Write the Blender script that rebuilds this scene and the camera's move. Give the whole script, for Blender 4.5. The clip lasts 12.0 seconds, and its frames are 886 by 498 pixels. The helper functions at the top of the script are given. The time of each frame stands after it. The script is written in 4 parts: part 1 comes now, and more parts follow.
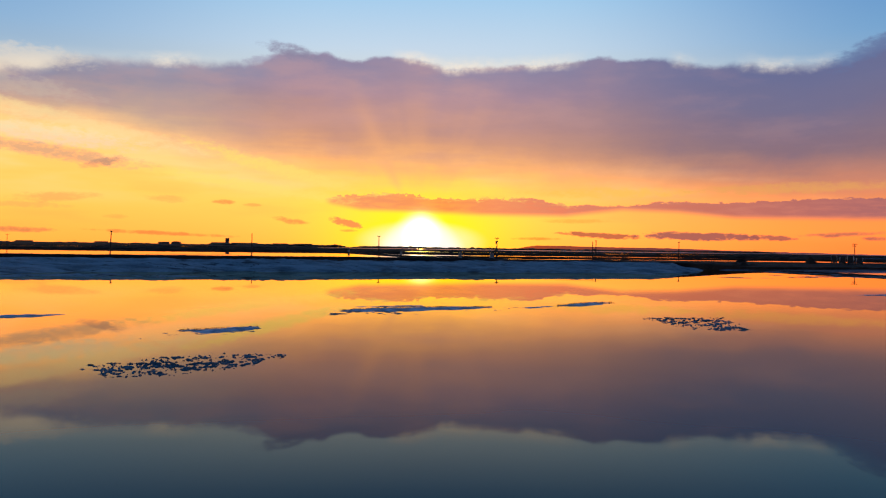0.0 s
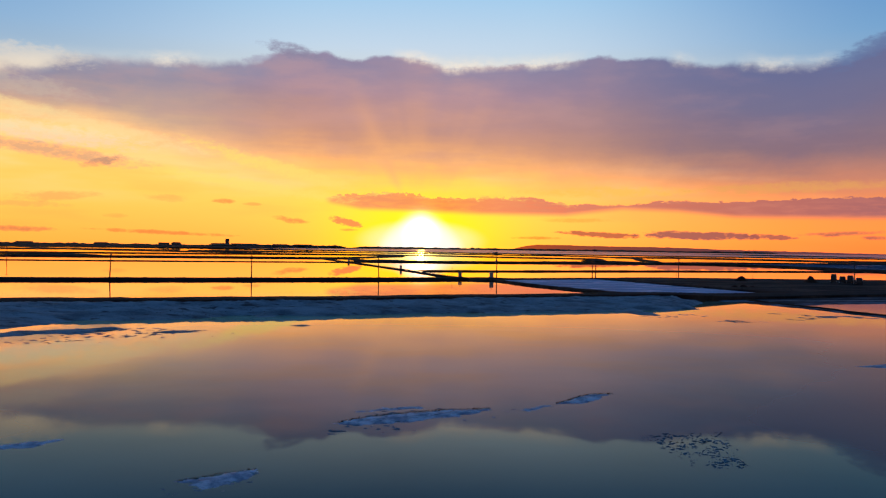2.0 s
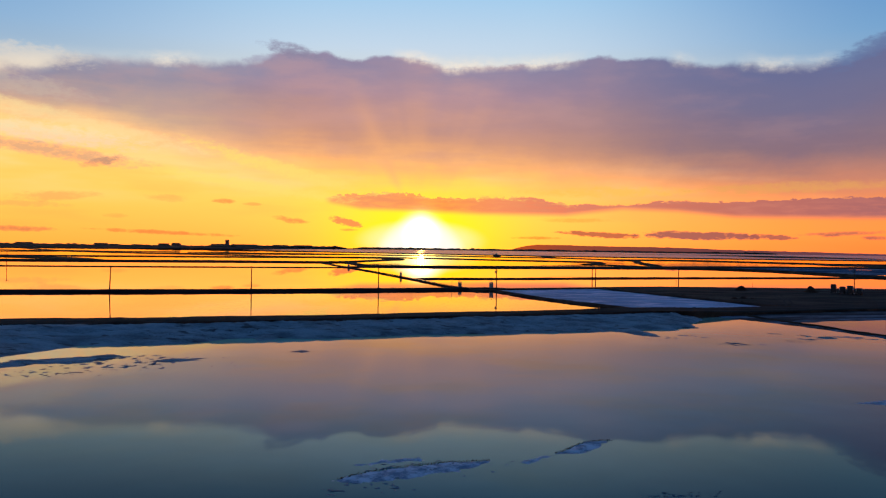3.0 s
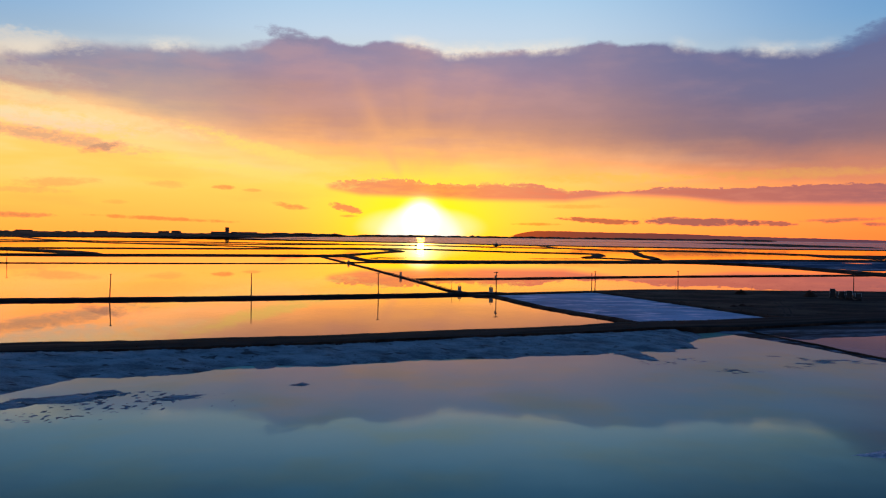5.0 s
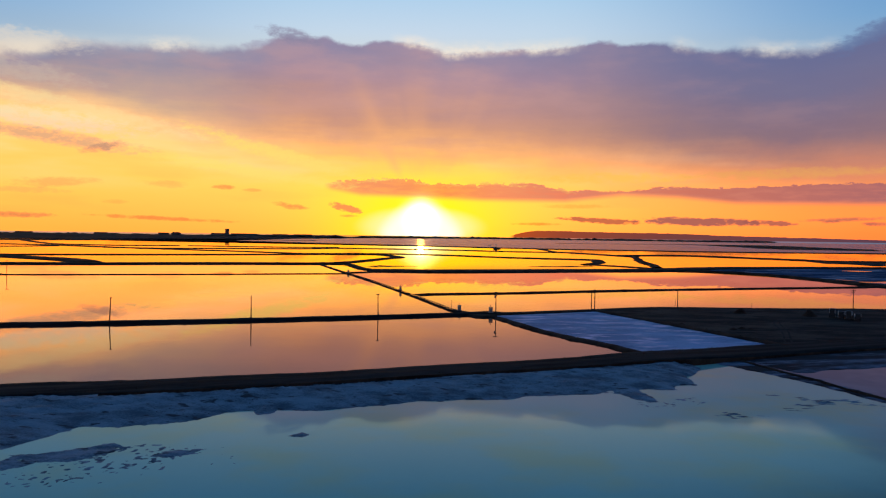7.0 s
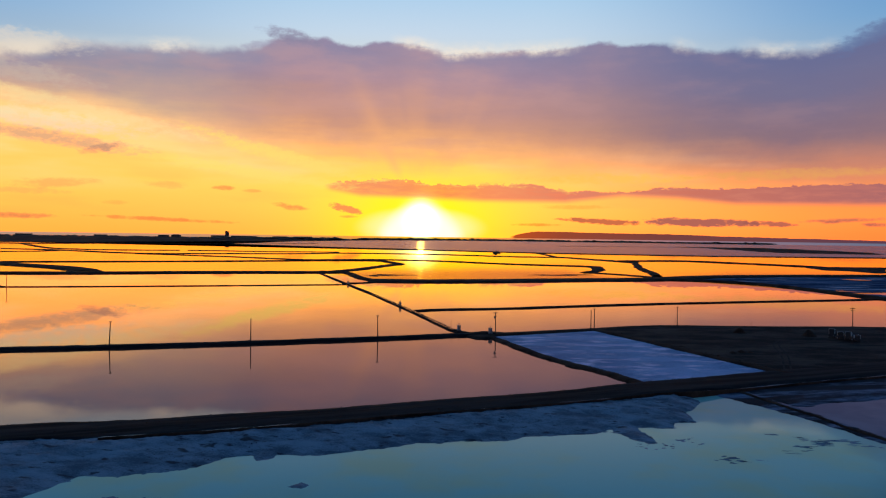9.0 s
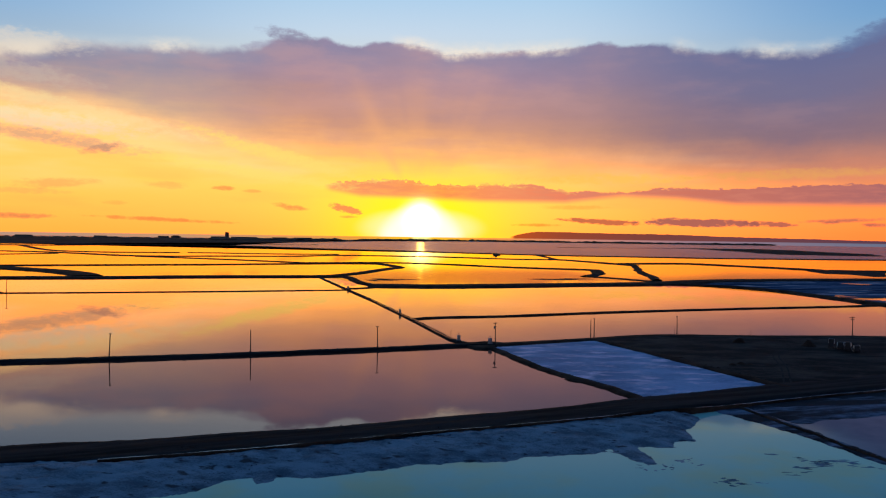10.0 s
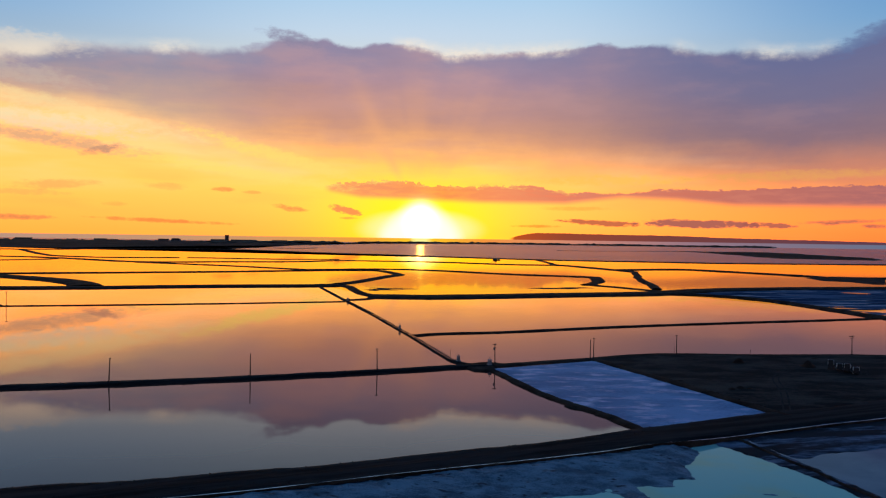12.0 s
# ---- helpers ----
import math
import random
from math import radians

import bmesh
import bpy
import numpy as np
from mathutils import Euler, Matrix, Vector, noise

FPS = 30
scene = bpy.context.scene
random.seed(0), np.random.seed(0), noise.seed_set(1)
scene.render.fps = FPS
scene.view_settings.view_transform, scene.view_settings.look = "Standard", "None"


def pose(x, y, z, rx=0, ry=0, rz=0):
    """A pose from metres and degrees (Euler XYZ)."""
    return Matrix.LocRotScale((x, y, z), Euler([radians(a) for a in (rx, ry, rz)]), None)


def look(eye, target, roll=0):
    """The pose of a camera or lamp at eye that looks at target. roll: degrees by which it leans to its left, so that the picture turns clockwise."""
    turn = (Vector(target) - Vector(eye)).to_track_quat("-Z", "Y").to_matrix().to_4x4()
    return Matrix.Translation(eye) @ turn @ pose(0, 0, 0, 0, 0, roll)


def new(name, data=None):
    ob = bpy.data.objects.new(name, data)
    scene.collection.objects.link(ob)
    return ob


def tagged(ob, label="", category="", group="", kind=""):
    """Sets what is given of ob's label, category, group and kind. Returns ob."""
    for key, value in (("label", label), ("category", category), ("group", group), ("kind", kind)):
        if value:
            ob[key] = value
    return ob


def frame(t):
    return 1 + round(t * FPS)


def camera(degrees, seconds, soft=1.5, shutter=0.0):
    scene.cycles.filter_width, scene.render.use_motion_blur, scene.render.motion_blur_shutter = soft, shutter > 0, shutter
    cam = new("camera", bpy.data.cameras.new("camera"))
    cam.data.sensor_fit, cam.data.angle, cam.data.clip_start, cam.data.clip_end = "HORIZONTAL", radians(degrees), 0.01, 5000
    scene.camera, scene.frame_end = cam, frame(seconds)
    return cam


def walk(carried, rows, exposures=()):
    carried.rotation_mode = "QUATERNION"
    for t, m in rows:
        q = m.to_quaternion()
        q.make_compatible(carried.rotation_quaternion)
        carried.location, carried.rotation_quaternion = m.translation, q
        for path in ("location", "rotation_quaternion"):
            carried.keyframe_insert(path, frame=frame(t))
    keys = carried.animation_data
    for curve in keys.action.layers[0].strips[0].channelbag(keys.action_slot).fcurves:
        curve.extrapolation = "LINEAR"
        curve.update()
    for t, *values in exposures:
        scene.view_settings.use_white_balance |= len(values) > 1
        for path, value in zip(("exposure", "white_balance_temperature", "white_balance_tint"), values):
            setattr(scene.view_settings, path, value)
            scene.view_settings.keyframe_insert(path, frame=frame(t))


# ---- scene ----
cam = camera(60.0, 12.0, 1.2)
ROLL = -0.8
PATH = [  # seconds, height, pitch
    (0.0, 4.2, -0.05), (0.5, 5.7, -0.09), (1.0, 7.7, -0.11), (1.5, 9.65, -0.11), (2.0, 11.6, -0.11),
    (2.5, 13.5, -0.11), (3.0, 15.35, -0.11), (3.2, 16.05, -0.12), (3.6, 17.4, -0.32), (4.0, 18.75, -0.66),
    (4.4, 20.1, -0.99), (4.8, 21.5, -1.13), (5.0, 22.2, -1.14), (5.5, 24.05, -1.15), (6.0, 25.9, -1.16),
    (6.5, 27.75, -1.16), (7.0, 29.6, -1.15), (7.6, 31.8, -1.135), (8.2, 34.0, -1.118), (8.8, 36.15, -1.10),
    (9.0, 36.9, -1.095), (9.5, 38.75, -1.085), (10.0, 40.6, -1.075), (10.5, 42.45, -1.06), (11.0, 44.3, -1.04),
    (11.5, 46.15, -1.01), (12.0, 48.0, -0.985)]
walk(cam, [(t, pose(0, 0, z, 90 + p, ROLL, -0.02 * min(1.0, max(0.0, (t - 7.6) / 4.4)))) for t, z, p in PATH])

SUN_AZ, SUN_EL = -1.66, 1.02  # degrees; azimuth from +y towards +x


def lin(r, g, b, k=1.0):
    """A linear colour from 8-bit display values."""
    return tuple(k * ((v / 255 / 12.92) if v < 10.3 else ((v / 255 + 0.055) / 1.055) ** 2.4) for v in (r, g, b)) + (1.0,)


class Nodes:
    """Short hand for node trees."""

    def __init__(self, tree):
        self.tree = tree
        tree.nodes.clear()

    def node(self, kind, **props):
        n = self.tree.nodes.new(kind)
        for key, value in props.items():
            setattr(n, key, value)
        return n

    def put(self, socket, value):
        if isinstance(value, bpy.types.NodeSocket):
            self.tree.links.new(value, socket)
        elif value is not None:
            socket.default_value = value

    def m(self, op, a, b=None, c=None, clamp=False):
        n = self.node("ShaderNodeMath", operation=op, use_clamp=clamp)
        for s, v in zip(n.inputs, (a, b, c)):
            self.put(s, v)
        return n.outputs[0]

    def step(self, x, lo, hi):
        n = self.node("ShaderNodeMapRange", interpolation_type="SMOOTHSTEP")
        for s, v in zip(n.inputs, (x, lo, hi, 0.0, 1.0)):
            self.put(s, v)
        return n.outputs[0]

    def mix(self, fac, a, b, blend="MIX"):
        n = self.node("ShaderNodeMix", data_type="RGBA", blend_type=blend)
        self.put(n.inputs[0], fac), self.put(n.inputs[6], a), self.put(n.inputs[7], b)
        return n.outputs[2]

    def ramp(self, fac, stops, lo=0.0, hi=1.0, smooth=False):
        """stops: (place, colour or number), places between lo and hi."""
        n = self.node("ShaderNodeValToRGB")
        n.color_ramp.interpolation = "EASE" if smooth else "LINEAR"
        while len(n.color_ramp.elements) > 1:
            n.color_ramp.elements.remove(n.color_ramp.elements[0])
        for i, (p, v) in enumerate(stops):
            e = n.color_ramp.elements[0] if i == 0 else n.color_ramp.elements.new((p - lo) / (hi - lo))
            e.position = (p - lo) / (hi - lo)
            e.color = v if isinstance(v, tuple) else (v, v, v, 1.0)
        f = self.node("ShaderNodeMapRange")
        for s, v in zip(f.inputs, (fac, lo, hi, 0.0, 1.0)):
            self.put(s, v)
        self.put(n.inputs[0], f.outputs[0])
        return n.outputs[0]

    def xyz(self, x, y, z):
        n = self.node("ShaderNodeCombineXYZ")
        for s, v in zip(n.inputs, (x, y, z)):
            self.put(s, v)
        return n.outputs[0]

    def noise(self, vec, scale, detail=4.0, rough=0.55, lac=2.0):
        n = self.node("ShaderNodeTexNoise")
        self.put(n.inputs["Vector"], vec)
        n.inputs["Scale"].default_value, n.inputs["Detail"].default_value = scale, detail
        n.inputs["Roughness"].default_value, n.inputs["Lacunarity"].default_value = rough, lac
        return n.outputs["Fac"]


# ---- sky: sunset behind a long cloud bank ----
def make_sky():
    world = bpy.data.worlds.new("sky")
    scene.world = world
    world.use_nodes = True
    N = Nodes(world.node_tree)
    coord = N.node("ShaderNodeTexCoord").outputs["Generated"]
    unit = N.node("ShaderNodeVectorMath", operation="NORMALIZE")
    N.put(unit.inputs[0], coord)
    sep = N.node("ShaderNodeSeparateXYZ")
    N.put(sep.inputs[0], unit.outputs[0])
    x, y, z = sep.outputs
    az = N.m("MULTIPLY", N.m("ARCTAN2", x, y), 180 / math.pi)
    el = N.m("MULTIPLY", N.m("ARCSINE", z), 180 / math.pi)
    up = N.m("MAXIMUM", el, 0.0)
    # distance from the sun, a little wider than high
    dx = N.m("SUBTRACT", az, SUN_AZ)
    dy = N.m("SUBTRACT", el, SUN_EL)
    away = N.m("SQRT", N.m("ADD", N.m("MULTIPLY", dx, dx), N.m("MULTIPLY", dy, dy)))
    aside = N.m("ABSOLUTE", dx)

    # clear sky by height, towards the sun and behind
    front = N.ramp(up, [(0, lin(255, 184, 72)), (1.5, lin(255, 198, 84)), (3.2, lin(255, 210, 94)), (5, lin(255, 213, 106)),
                        (8, lin(253, 216, 134)), (10.5, lin(236, 212, 168)), (12.5, lin(200, 210, 214)), (14.5, lin(184, 209, 230)),
                        (18, lin(150, 198, 234)), (22, lin(88, 146, 206)), (32, lin(46, 106, 160)), (90, lin(26, 84, 136))], 0, 90)
    side = N.ramp(up, [(0, lin(232, 138, 62)), (1.5, lin(242, 156, 68)), (3.2, lin(228, 152, 70)), (5, lin(198, 142, 98)),
                       (8, lin(184, 150, 134)), (10.5, lin(205, 190, 190)), (12.5, lin(134, 170, 204)), (14.5, lin(110, 160, 206)),
                       (18, lin(84, 142, 200)), (22, lin(62, 118, 184)), (32, lin(40, 98, 154)), (90, lin(26, 84, 136))], 0, 90)
    back = N.ramp(up, [(0, lin(62, 66, 92)), (8, lin(62, 70, 104)), (20, lin(52, 88, 126)), (45, lin(34, 86, 136)),
                       (90, lin(26, 84, 136))], 0, 90)
    sky = N.mix(N.m("MAXIMUM", N.step(az, 6.0, 32.0), N.m("MULTIPLY", N.m("MULTIPLY", N.step(az, -8.0, -34.0), N.step(el, 10.0, 13.5)), 0.75)), front, side)
    sky = N.mix(N.step(aside, 50.0, 130.0), sky, back)
    nishita = N.node("ShaderNodeTexSky", sky_type="NISHITA", sun_disc=False, sun_elevation=radians(SUN_EL), sun_rotation=radians(SUN_AZ))

    # broad streaks in the glow
    flat = N.xyz(N.m("MULTIPLY", az, 0.09), N.m("MULTIPLY", el, 0.55), 0.0)
    streak = N.noise(flat, 1.0, 3.0, 0.5)
    sky = N.mix(N.m("MULTIPLY", N.step(streak, 0.44, 0.70), N.m("MULTIPLY", N.m("MULTIPLY", N.step(up, 2.0, 6.0), N.step(up, 12.5, 9.0)), 0.6)), sky, lin(252, 232, 165))
    sky = N.mix(N.m("MULTIPLY", N.step(streak, 0.50, 0.30), N.m("MULTIPLY", N.step(up, 12.0, 3.0), 0.22)), sky, lin(245, 166, 84))

    # yellow glow round the sun
    gx = N.m("MULTIPLY", dx, 0.80)
    gy = N.m("MULTIPLY", dy, 1.05)
    r2 = N.m("ADD", N.m("MULTIPLY", gx, gx), N.m("MULTIPLY", gy, gy))
    glow = N.m("EXPONENT", N.m("MULTIPLY", r2, -1 / 30.0))
    sky = N.mix(N.m("MULTIPLY", glow, 0.97), sky, lin(255, 240, 0))

    # the warm part of the glow is brighter than white in red
    red = N.m("ADD", 1.0, N.m("MULTIPLY", N.m("MULTIPLY", N.step(el, 13.0, 4.0), N.step(aside, 75.0, 25.0)), 0.8))
    boost = N.node("ShaderNodeCombineColor")
    N.put(boost.inputs[0], red), N.put(boost.inputs[1], 1.0), N.put(boost.inputs[2], 1.0)
    sky = N.mix(1.0, sky, boost.outputs[0], "MULTIPLY")
    bright = N.m("ADD", 1.0, N.m("MULTIPLY", N.m("EXPONENT", N.m("MULTIPLY", r2, -1 / 120.0)), 0.16))
    sky = N.mix(1.0, sky, N.xyz(bright, bright, bright), "MULTIPLY")

    # edge wobble
    warp_a = N.m("SUBTRACT", N.noise(N.xyz(az, N.m("MULTIPLY", el, 1.3), 3.0), 0.42, 5.0, 0.6), 0.5)
    warp_b = N.m("SUBTRACT", N.noise(N.xyz(N.m("MULTIPLY", az, 1.0), N.m("MULTIPLY", el, 2.2), 9.0), 1.5, 5.0, 0.6), 0.5)

    # the long bank: its top and its soft underside by azimuth
    top = N.m("MULTIPLY", N.ramp(az, TOP_EDGE, -32, 32), 20.0)
    foot = N.m("MULTIPLY", N.ramp(az, FOOT_EDGE, -32, 32), 20.0)
    drift = N.m("SUBTRACT", N.noise(N.xyz(N.m("MULTIPLY", az, 0.10), N.m("MULTIPLY", el, 0.62), 31.0), 1.0, 5.0, 0.55), 0.5)
    el_t = N.m("ADD", el, N.m("MULTIPLY", warp_a, 1.1))
    soft = N.ramp(az, [(-32, 0.9), (-24, 0.55), (-16, 0.5), (-12, 0.25), (-7, 0.2), (0, 0.22), (10, 0.18), (24, 0.4), (32, 0.8)], -32, 32)
    over = N.m("SUBTRACT", top, el_t)
    cover_top = N.step(N.m("DIVIDE", over, soft), -0.6, 1.2)
    rise = N.m("DIVIDE", N.m("SUBTRACT", N.m("ADD", el, N.m("ADD", N.m("MULTIPLY", warp_a, 1.0), N.m("MULTIPLY", drift, N.m("SUBTRACT", 2.6, N.m("MULTIPLY", N.step(az, 0.0, 10.0), 1.6))))), foot), N.m("SUBTRACT", top, foot))
    cover = N.m("MULTIPLY", cover_top, N.step(rise, -0.28, 0.42))
    body_c = N.ramp(rise, [(0.0, lin(255, 196, 105)), (0.12, lin(244, 180, 112)), (0.3, lin(216, 156, 122)), (0.5, lin(188, 141, 134)),
                           (0.75, lin(158, 130, 152)), (1.0, lin(122, 122, 160))], 0, 1)
    body_r = N.ramp(rise, [(0.0, lin(212, 150, 100)), (0.15, lin(180, 129, 110)), (0.4, lin(135, 111, 125)), (0.7, lin(106, 105, 141)),
                           (1.0, lin(92, 100, 146))], 0, 1)
    body_l = N.ramp(rise, [(0.0, lin(255, 214, 135)), (0.2, lin(235, 190, 142)), (0.5, lin(186, 158, 150)), (0.8, lin(144, 138, 160)),
                           (1.0, lin(140, 146, 172))], 0, 1)
    body = N.mix(N.step(az, 2.0, 22.0), body_c, body_r)
    body = N.mix(N.step(az, -9.0, -22.0), body, body_l)
    mott = N.noise(N.xyz(N.m("MULTIPLY", az, 0.32), el, 21.0), 0.5, 5.0, 0.55)
    body = N.mix(N.m("MULTIPLY", N.step(mott, 0.45, 0.72), N.m("SUBTRACT", 0.26, N.m("MULTIPLY", N.step(az, 3.0, 14.0), 0.14))), body, lin(206, 156, 150))
    body = N.mix(N.m("MULTIPLY", N.step(mott, 0.5, 0.28), 0.14), body, lin(104, 98, 132))
    sky = N.mix(N.m("MULTIPLY", cover, 0.97), sky, body)
    # sunlit rims above the bank
    rim_mask = N.ramp(az, RIMS, -32, 32)
    rim = N.m("MULTIPLY", N.m("MULTIPLY", N.step(over, -0.85, -0.05), N.step(over, 0.6, 0.0)), rim_mask)
    rim = N.m("MULTIPLY", rim, N.m("ADD", 0.32, N.m("MULTIPLY", N.step(N.m("ADD", warp_a, N.m("MULTIPLY", warp_b, 0.5)), -0.12, 0.14), 0.5)))
    sky = N.mix(rim, sky, lin(250, 234, 212))

    # rays fanning up from the sun through the bank
    turn = N.m("ARCTAN2", dx, dy)
    reach = N.m("MULTIPLY", N.step(away, 2.5, 5.0), N.step(away, 14.5, 5.5))
    shafts = N.m("MULTIPLY", N.step(N.noise(N.xyz(N.m("MULTIPLY", turn, 3.4), 4.0, N.m("MULTIPLY", away, 0.03)), 1.0, 2.0, 0.5), 0.42, 0.72), N.m("MULTIPLY", N.step(N.m("ABSOLUTE", turn), 0.95, 0.25), 0.22))
    for lean, wide, k in ((-0.45, 0.10, 0.38), (-0.27, 0.07, 0.14), (-0.04, 0.14, 0.24), (0.28, 0.14, 0.12)):
        u = N.m("DIVIDE", N.m("SUBTRACT", turn, lean), wide)
        shafts = N.m("ADD", shafts, N.m("MULTIPLY", N.m("EXPONENT", N.m("MULTIPLY", N.m("MULTIPLY", u, u), -1.0)), k))
    sky = N.mix(N.m("MULTIPLY", shafts, reach, clamp=True), sky, lin(250, 178, 122))

    # lower bank across the sun's upper glow
    billow = N.m("SUBTRACT", N.noise(N.xyz(az, N.m("MULTIPLY", el, 1.2), 57.0), 2.6, 5.0, 0.62), 0.5)
    el_c = N.m("ADD", el, N.m("ADD", N.m("MULTIPLY", warp_b, 0.65), N.m("MULTIPLY", N.m("MULTIPLY", billow, N.m("ADD", 0.25, N.m("MULTIPLY", N.step(az, 14.0, 3.0), 0.75))), 0.6)))
    top2 = N.m("MULTIPLY", N.ramp(az, TOP_LOW, -10, 32), 10.0)
    foot2 = N.m("MULTIPLY", N.ramp(az, FOOT_LOW, -10, 32), 10.0)
    in2 = N.m("MULTIPLY", N.step(N.m("SUBTRACT", top2, el_c), -0.02, 0.06), N.step(N.m("SUBTRACT", el, foot2), -0.25, 0.30))
    in2 = N.m("MULTIPLY", in2, N.step(az, -9.0, -8.2))
    tuft = N.noise(N.xyz(N.m("MULTIPLY", az, 0.5), N.m("MULTIPLY", el, 2.4), 47.0), 1.0, 6.0, 0.62)
    in2 = N.m("MULTIPLY", in2, N.m("ADD", 0.88, N.m("MULTIPLY", N.step(tuft, 0.35, 0.6), 0.12)))
    c2 = N.ramp(az, [(-10, lin(244, 152, 100)), (-4, lin(246, 150, 98)), (0, lin(250, 150, 80)), (4, lin(246, 144, 98)), (9, lin(236, 130, 98)),
                     (18, lin(204, 116, 98)), (32, lin(164, 104, 108))], -10, 32)
    c2 = N.mix(N.m("MULTIPLY", N.m("MULTIPLY", N.step(tuft, 0.62, 0.36), N.step(az, 1.0, 9.0)), 0.5), c2, lin(176, 108, 112))
    gilt = N.m("MULTIPLY", N.m("MULTIPLY", N.step(N.m("SUBTRACT", top2, el_c), 0.30, 0.05), N.step(tuft, 0.45, 0.62)), N.step(az, 16.0, 2.0))
    c2 = N.mix(N.m("MULTIPLY", gilt, 0.8), c2, lin(255, 222, 110))
    sky = N.mix(N.m("MULTIPLY", in2, 0.97), sky, c2)

    # small scraps of cloud: azimuth, height, half sizes, tilt, colour, strength
    for a, e, w, h, tilt, col, k in SCRAPS:
        u = N.m("SUBTRACT", az, a)
        v = N.m("SUBTRACT", N.m("SUBTRACT", el, e), N.m("MULTIPLY", u, tilt))
        u, v = N.m("DIVIDE", u, w), N.m("DIVIDE", v, h)
        d2 = N.m("ADD", N.m("MULTIPLY", u, u), N.m("MULTIPLY", v, v))
        d2 = N.m("ADD", d2, N.m("MULTIPLY", warp_b, 3.2))
        sky = N.mix(N.m("MULTIPLY", N.step(d2, *((1.15, 0.35) if k > 0.82 else (1.5, -0.2))), k), sky, col)

    # the sun's burnt-out heart
    hx, hy = N.m("DIVIDE", aside, 3.15), N.m("DIVIDE", up, 2.46)
    heart = N.m("ADD", N.m("POWER", hx, 1.6), N.m("POWER", hy, 1.35))
    wx, wy = N.m("DIVIDE", dx, 5.3), N.m("DIVIDE", N.m("SUBTRACT", el, 0.45), 1.7)
    wing = N.m("ADD", N.m("MULTIPLY", wx, wx), N.m("MULTIPLY", wy, wy))
    sky = N.mix(N.m("MULTIPLY", N.step(wing, 1.0, 0.05), 0.8), sky, (1.5, 0.98, 0.55, 1.0))
    sky = N.mix(N.step(heart, 1.22, 0.50), sky, (1.25, 1.03, 0.88, 1.0))
    core = N.m("EXPONENT", N.m("MULTIPLY", N.m("ADD", N.m("MULTIPLY", dx, dx), N.m("MULTIPLY", N.m("MULTIPLY", dy, dy), 0.8)), -1 / 0.7))
    sky = N.mix(core, sky, (9.0, 6.5, 3.2, 1.0))
    # far headland and the sea's edge, below the sky
    cape = N.m("MULTIPLY", N.ramp(az, CAPE, 0, 32), 1.0)
    cape = N.m("ADD", cape, N.m("MULTIPLY", warp_b, 0.11))
    in_cape = N.m("MULTIPLY", N.step(N.m("SUBTRACT", N.m("SUBTRACT", cape, 0.5), el), -0.015, 0.015), N.step(az, 4.9, 5.4))
    cape_c = N.ramp(az, [(5, lin(190, 80, 32)), (9, lin(150, 70, 48)), (16, lin(120, 64, 60)), (30, lin(92, 62, 78))], 0, 32)
    sky = N.mix(in_cape, sky, cape_c)
    # Sea colour by azimuth, with the sun's glint painted in as a bright peak.
    sea_c = N.ramp(az, [(-30, lin(186, 148, 128)), (-15, lin(206, 150, 104)), (-6, lin(240, 160, 60)), (-2.5, lin(255, 196, 40)), (-2.1, lin(255, 244, 150)), (-1.2, lin(255, 244, 150)), (-0.8, lin(255, 196, 40)), (3, lin(246, 150, 62)),
                        (10, lin(206, 136, 116)), (18, lin(150, 118, 130)), (30, lin(104, 112, 136))], -32, 32)
    sky = N.mix(N.step(el, -0.19, -0.23), sky, sea_c)
    sky = N.mix(N.m("MULTIPLY", N.step(el, 5.0, 30.0), 0.06), sky, nishita.outputs[0])

    bg = N.node("ShaderNodeBackground")
    N.put(bg.inputs[0], sky)
    bg.inputs[1].default_value = 1.0
    out = N.node("ShaderNodeOutputWorld")
    N.put(out.inputs[0], bg.outputs[0])
    return world


# outlines of the cloud banks: azimuth in degrees, height / 20 (high bank) or / 10 (low bank)
TOP_EDGE = [(-30.1, 0.570), (-27.6, 0.593), (-25.9, 0.621), (-21.6, 0.629), (-18.7, 0.643), (-14.8, 0.650), (-13.6, 0.664), (-12.6, 0.690), (-10.6, 0.704), (-9.0, 0.700), (-7.9, 0.687), (-6.2, 0.680), (-3.7, 0.699), (-2.1, 0.689), (0.1, 0.657), (3.0, 0.670), (6.8, 0.669), (9.7, 0.676), (11.3, 0.697), (14.9, 0.682), (18.0, 0.654), (21.7, 0.642), (25.3, 0.621), (27.6, 0.646), (29.8, 0.690)]
FOOT_EDGE = [(-30.1, 0.406), (-25.1, 0.363), (-19.7, 0.299), (-13.9, 0.252), (-7.8, 0.228), (-1.5, 0.213), (4.8, 0.202), (11.0, 0.189), (17.0, 0.173), (24.4, 0.158), (30.0, 0.147)]
TOP_LOW = [(-9.2, 0.344), (-7.8, 0.377), (-4.0, 0.405), (-2.3, 0.396), (-0.9, 0.369), (3.2, 0.378), (6.5, 0.381), (9.0, 0.336), (11.4, 0.325), (13.5, 0.325), (15.8, 0.354), (22.6, 0.349), (25.7, 0.368), (30.0, 0.368)]
FOOT_LOW = [(-9.2, 0.336), (-6.1, 0.276), (-3.6, 0.272), (2.7, 0.252), (9.0, 0.249), (13.1, 0.297), (17.0, 0.281), (20.8, 0.241), (30.0, 0.229)]
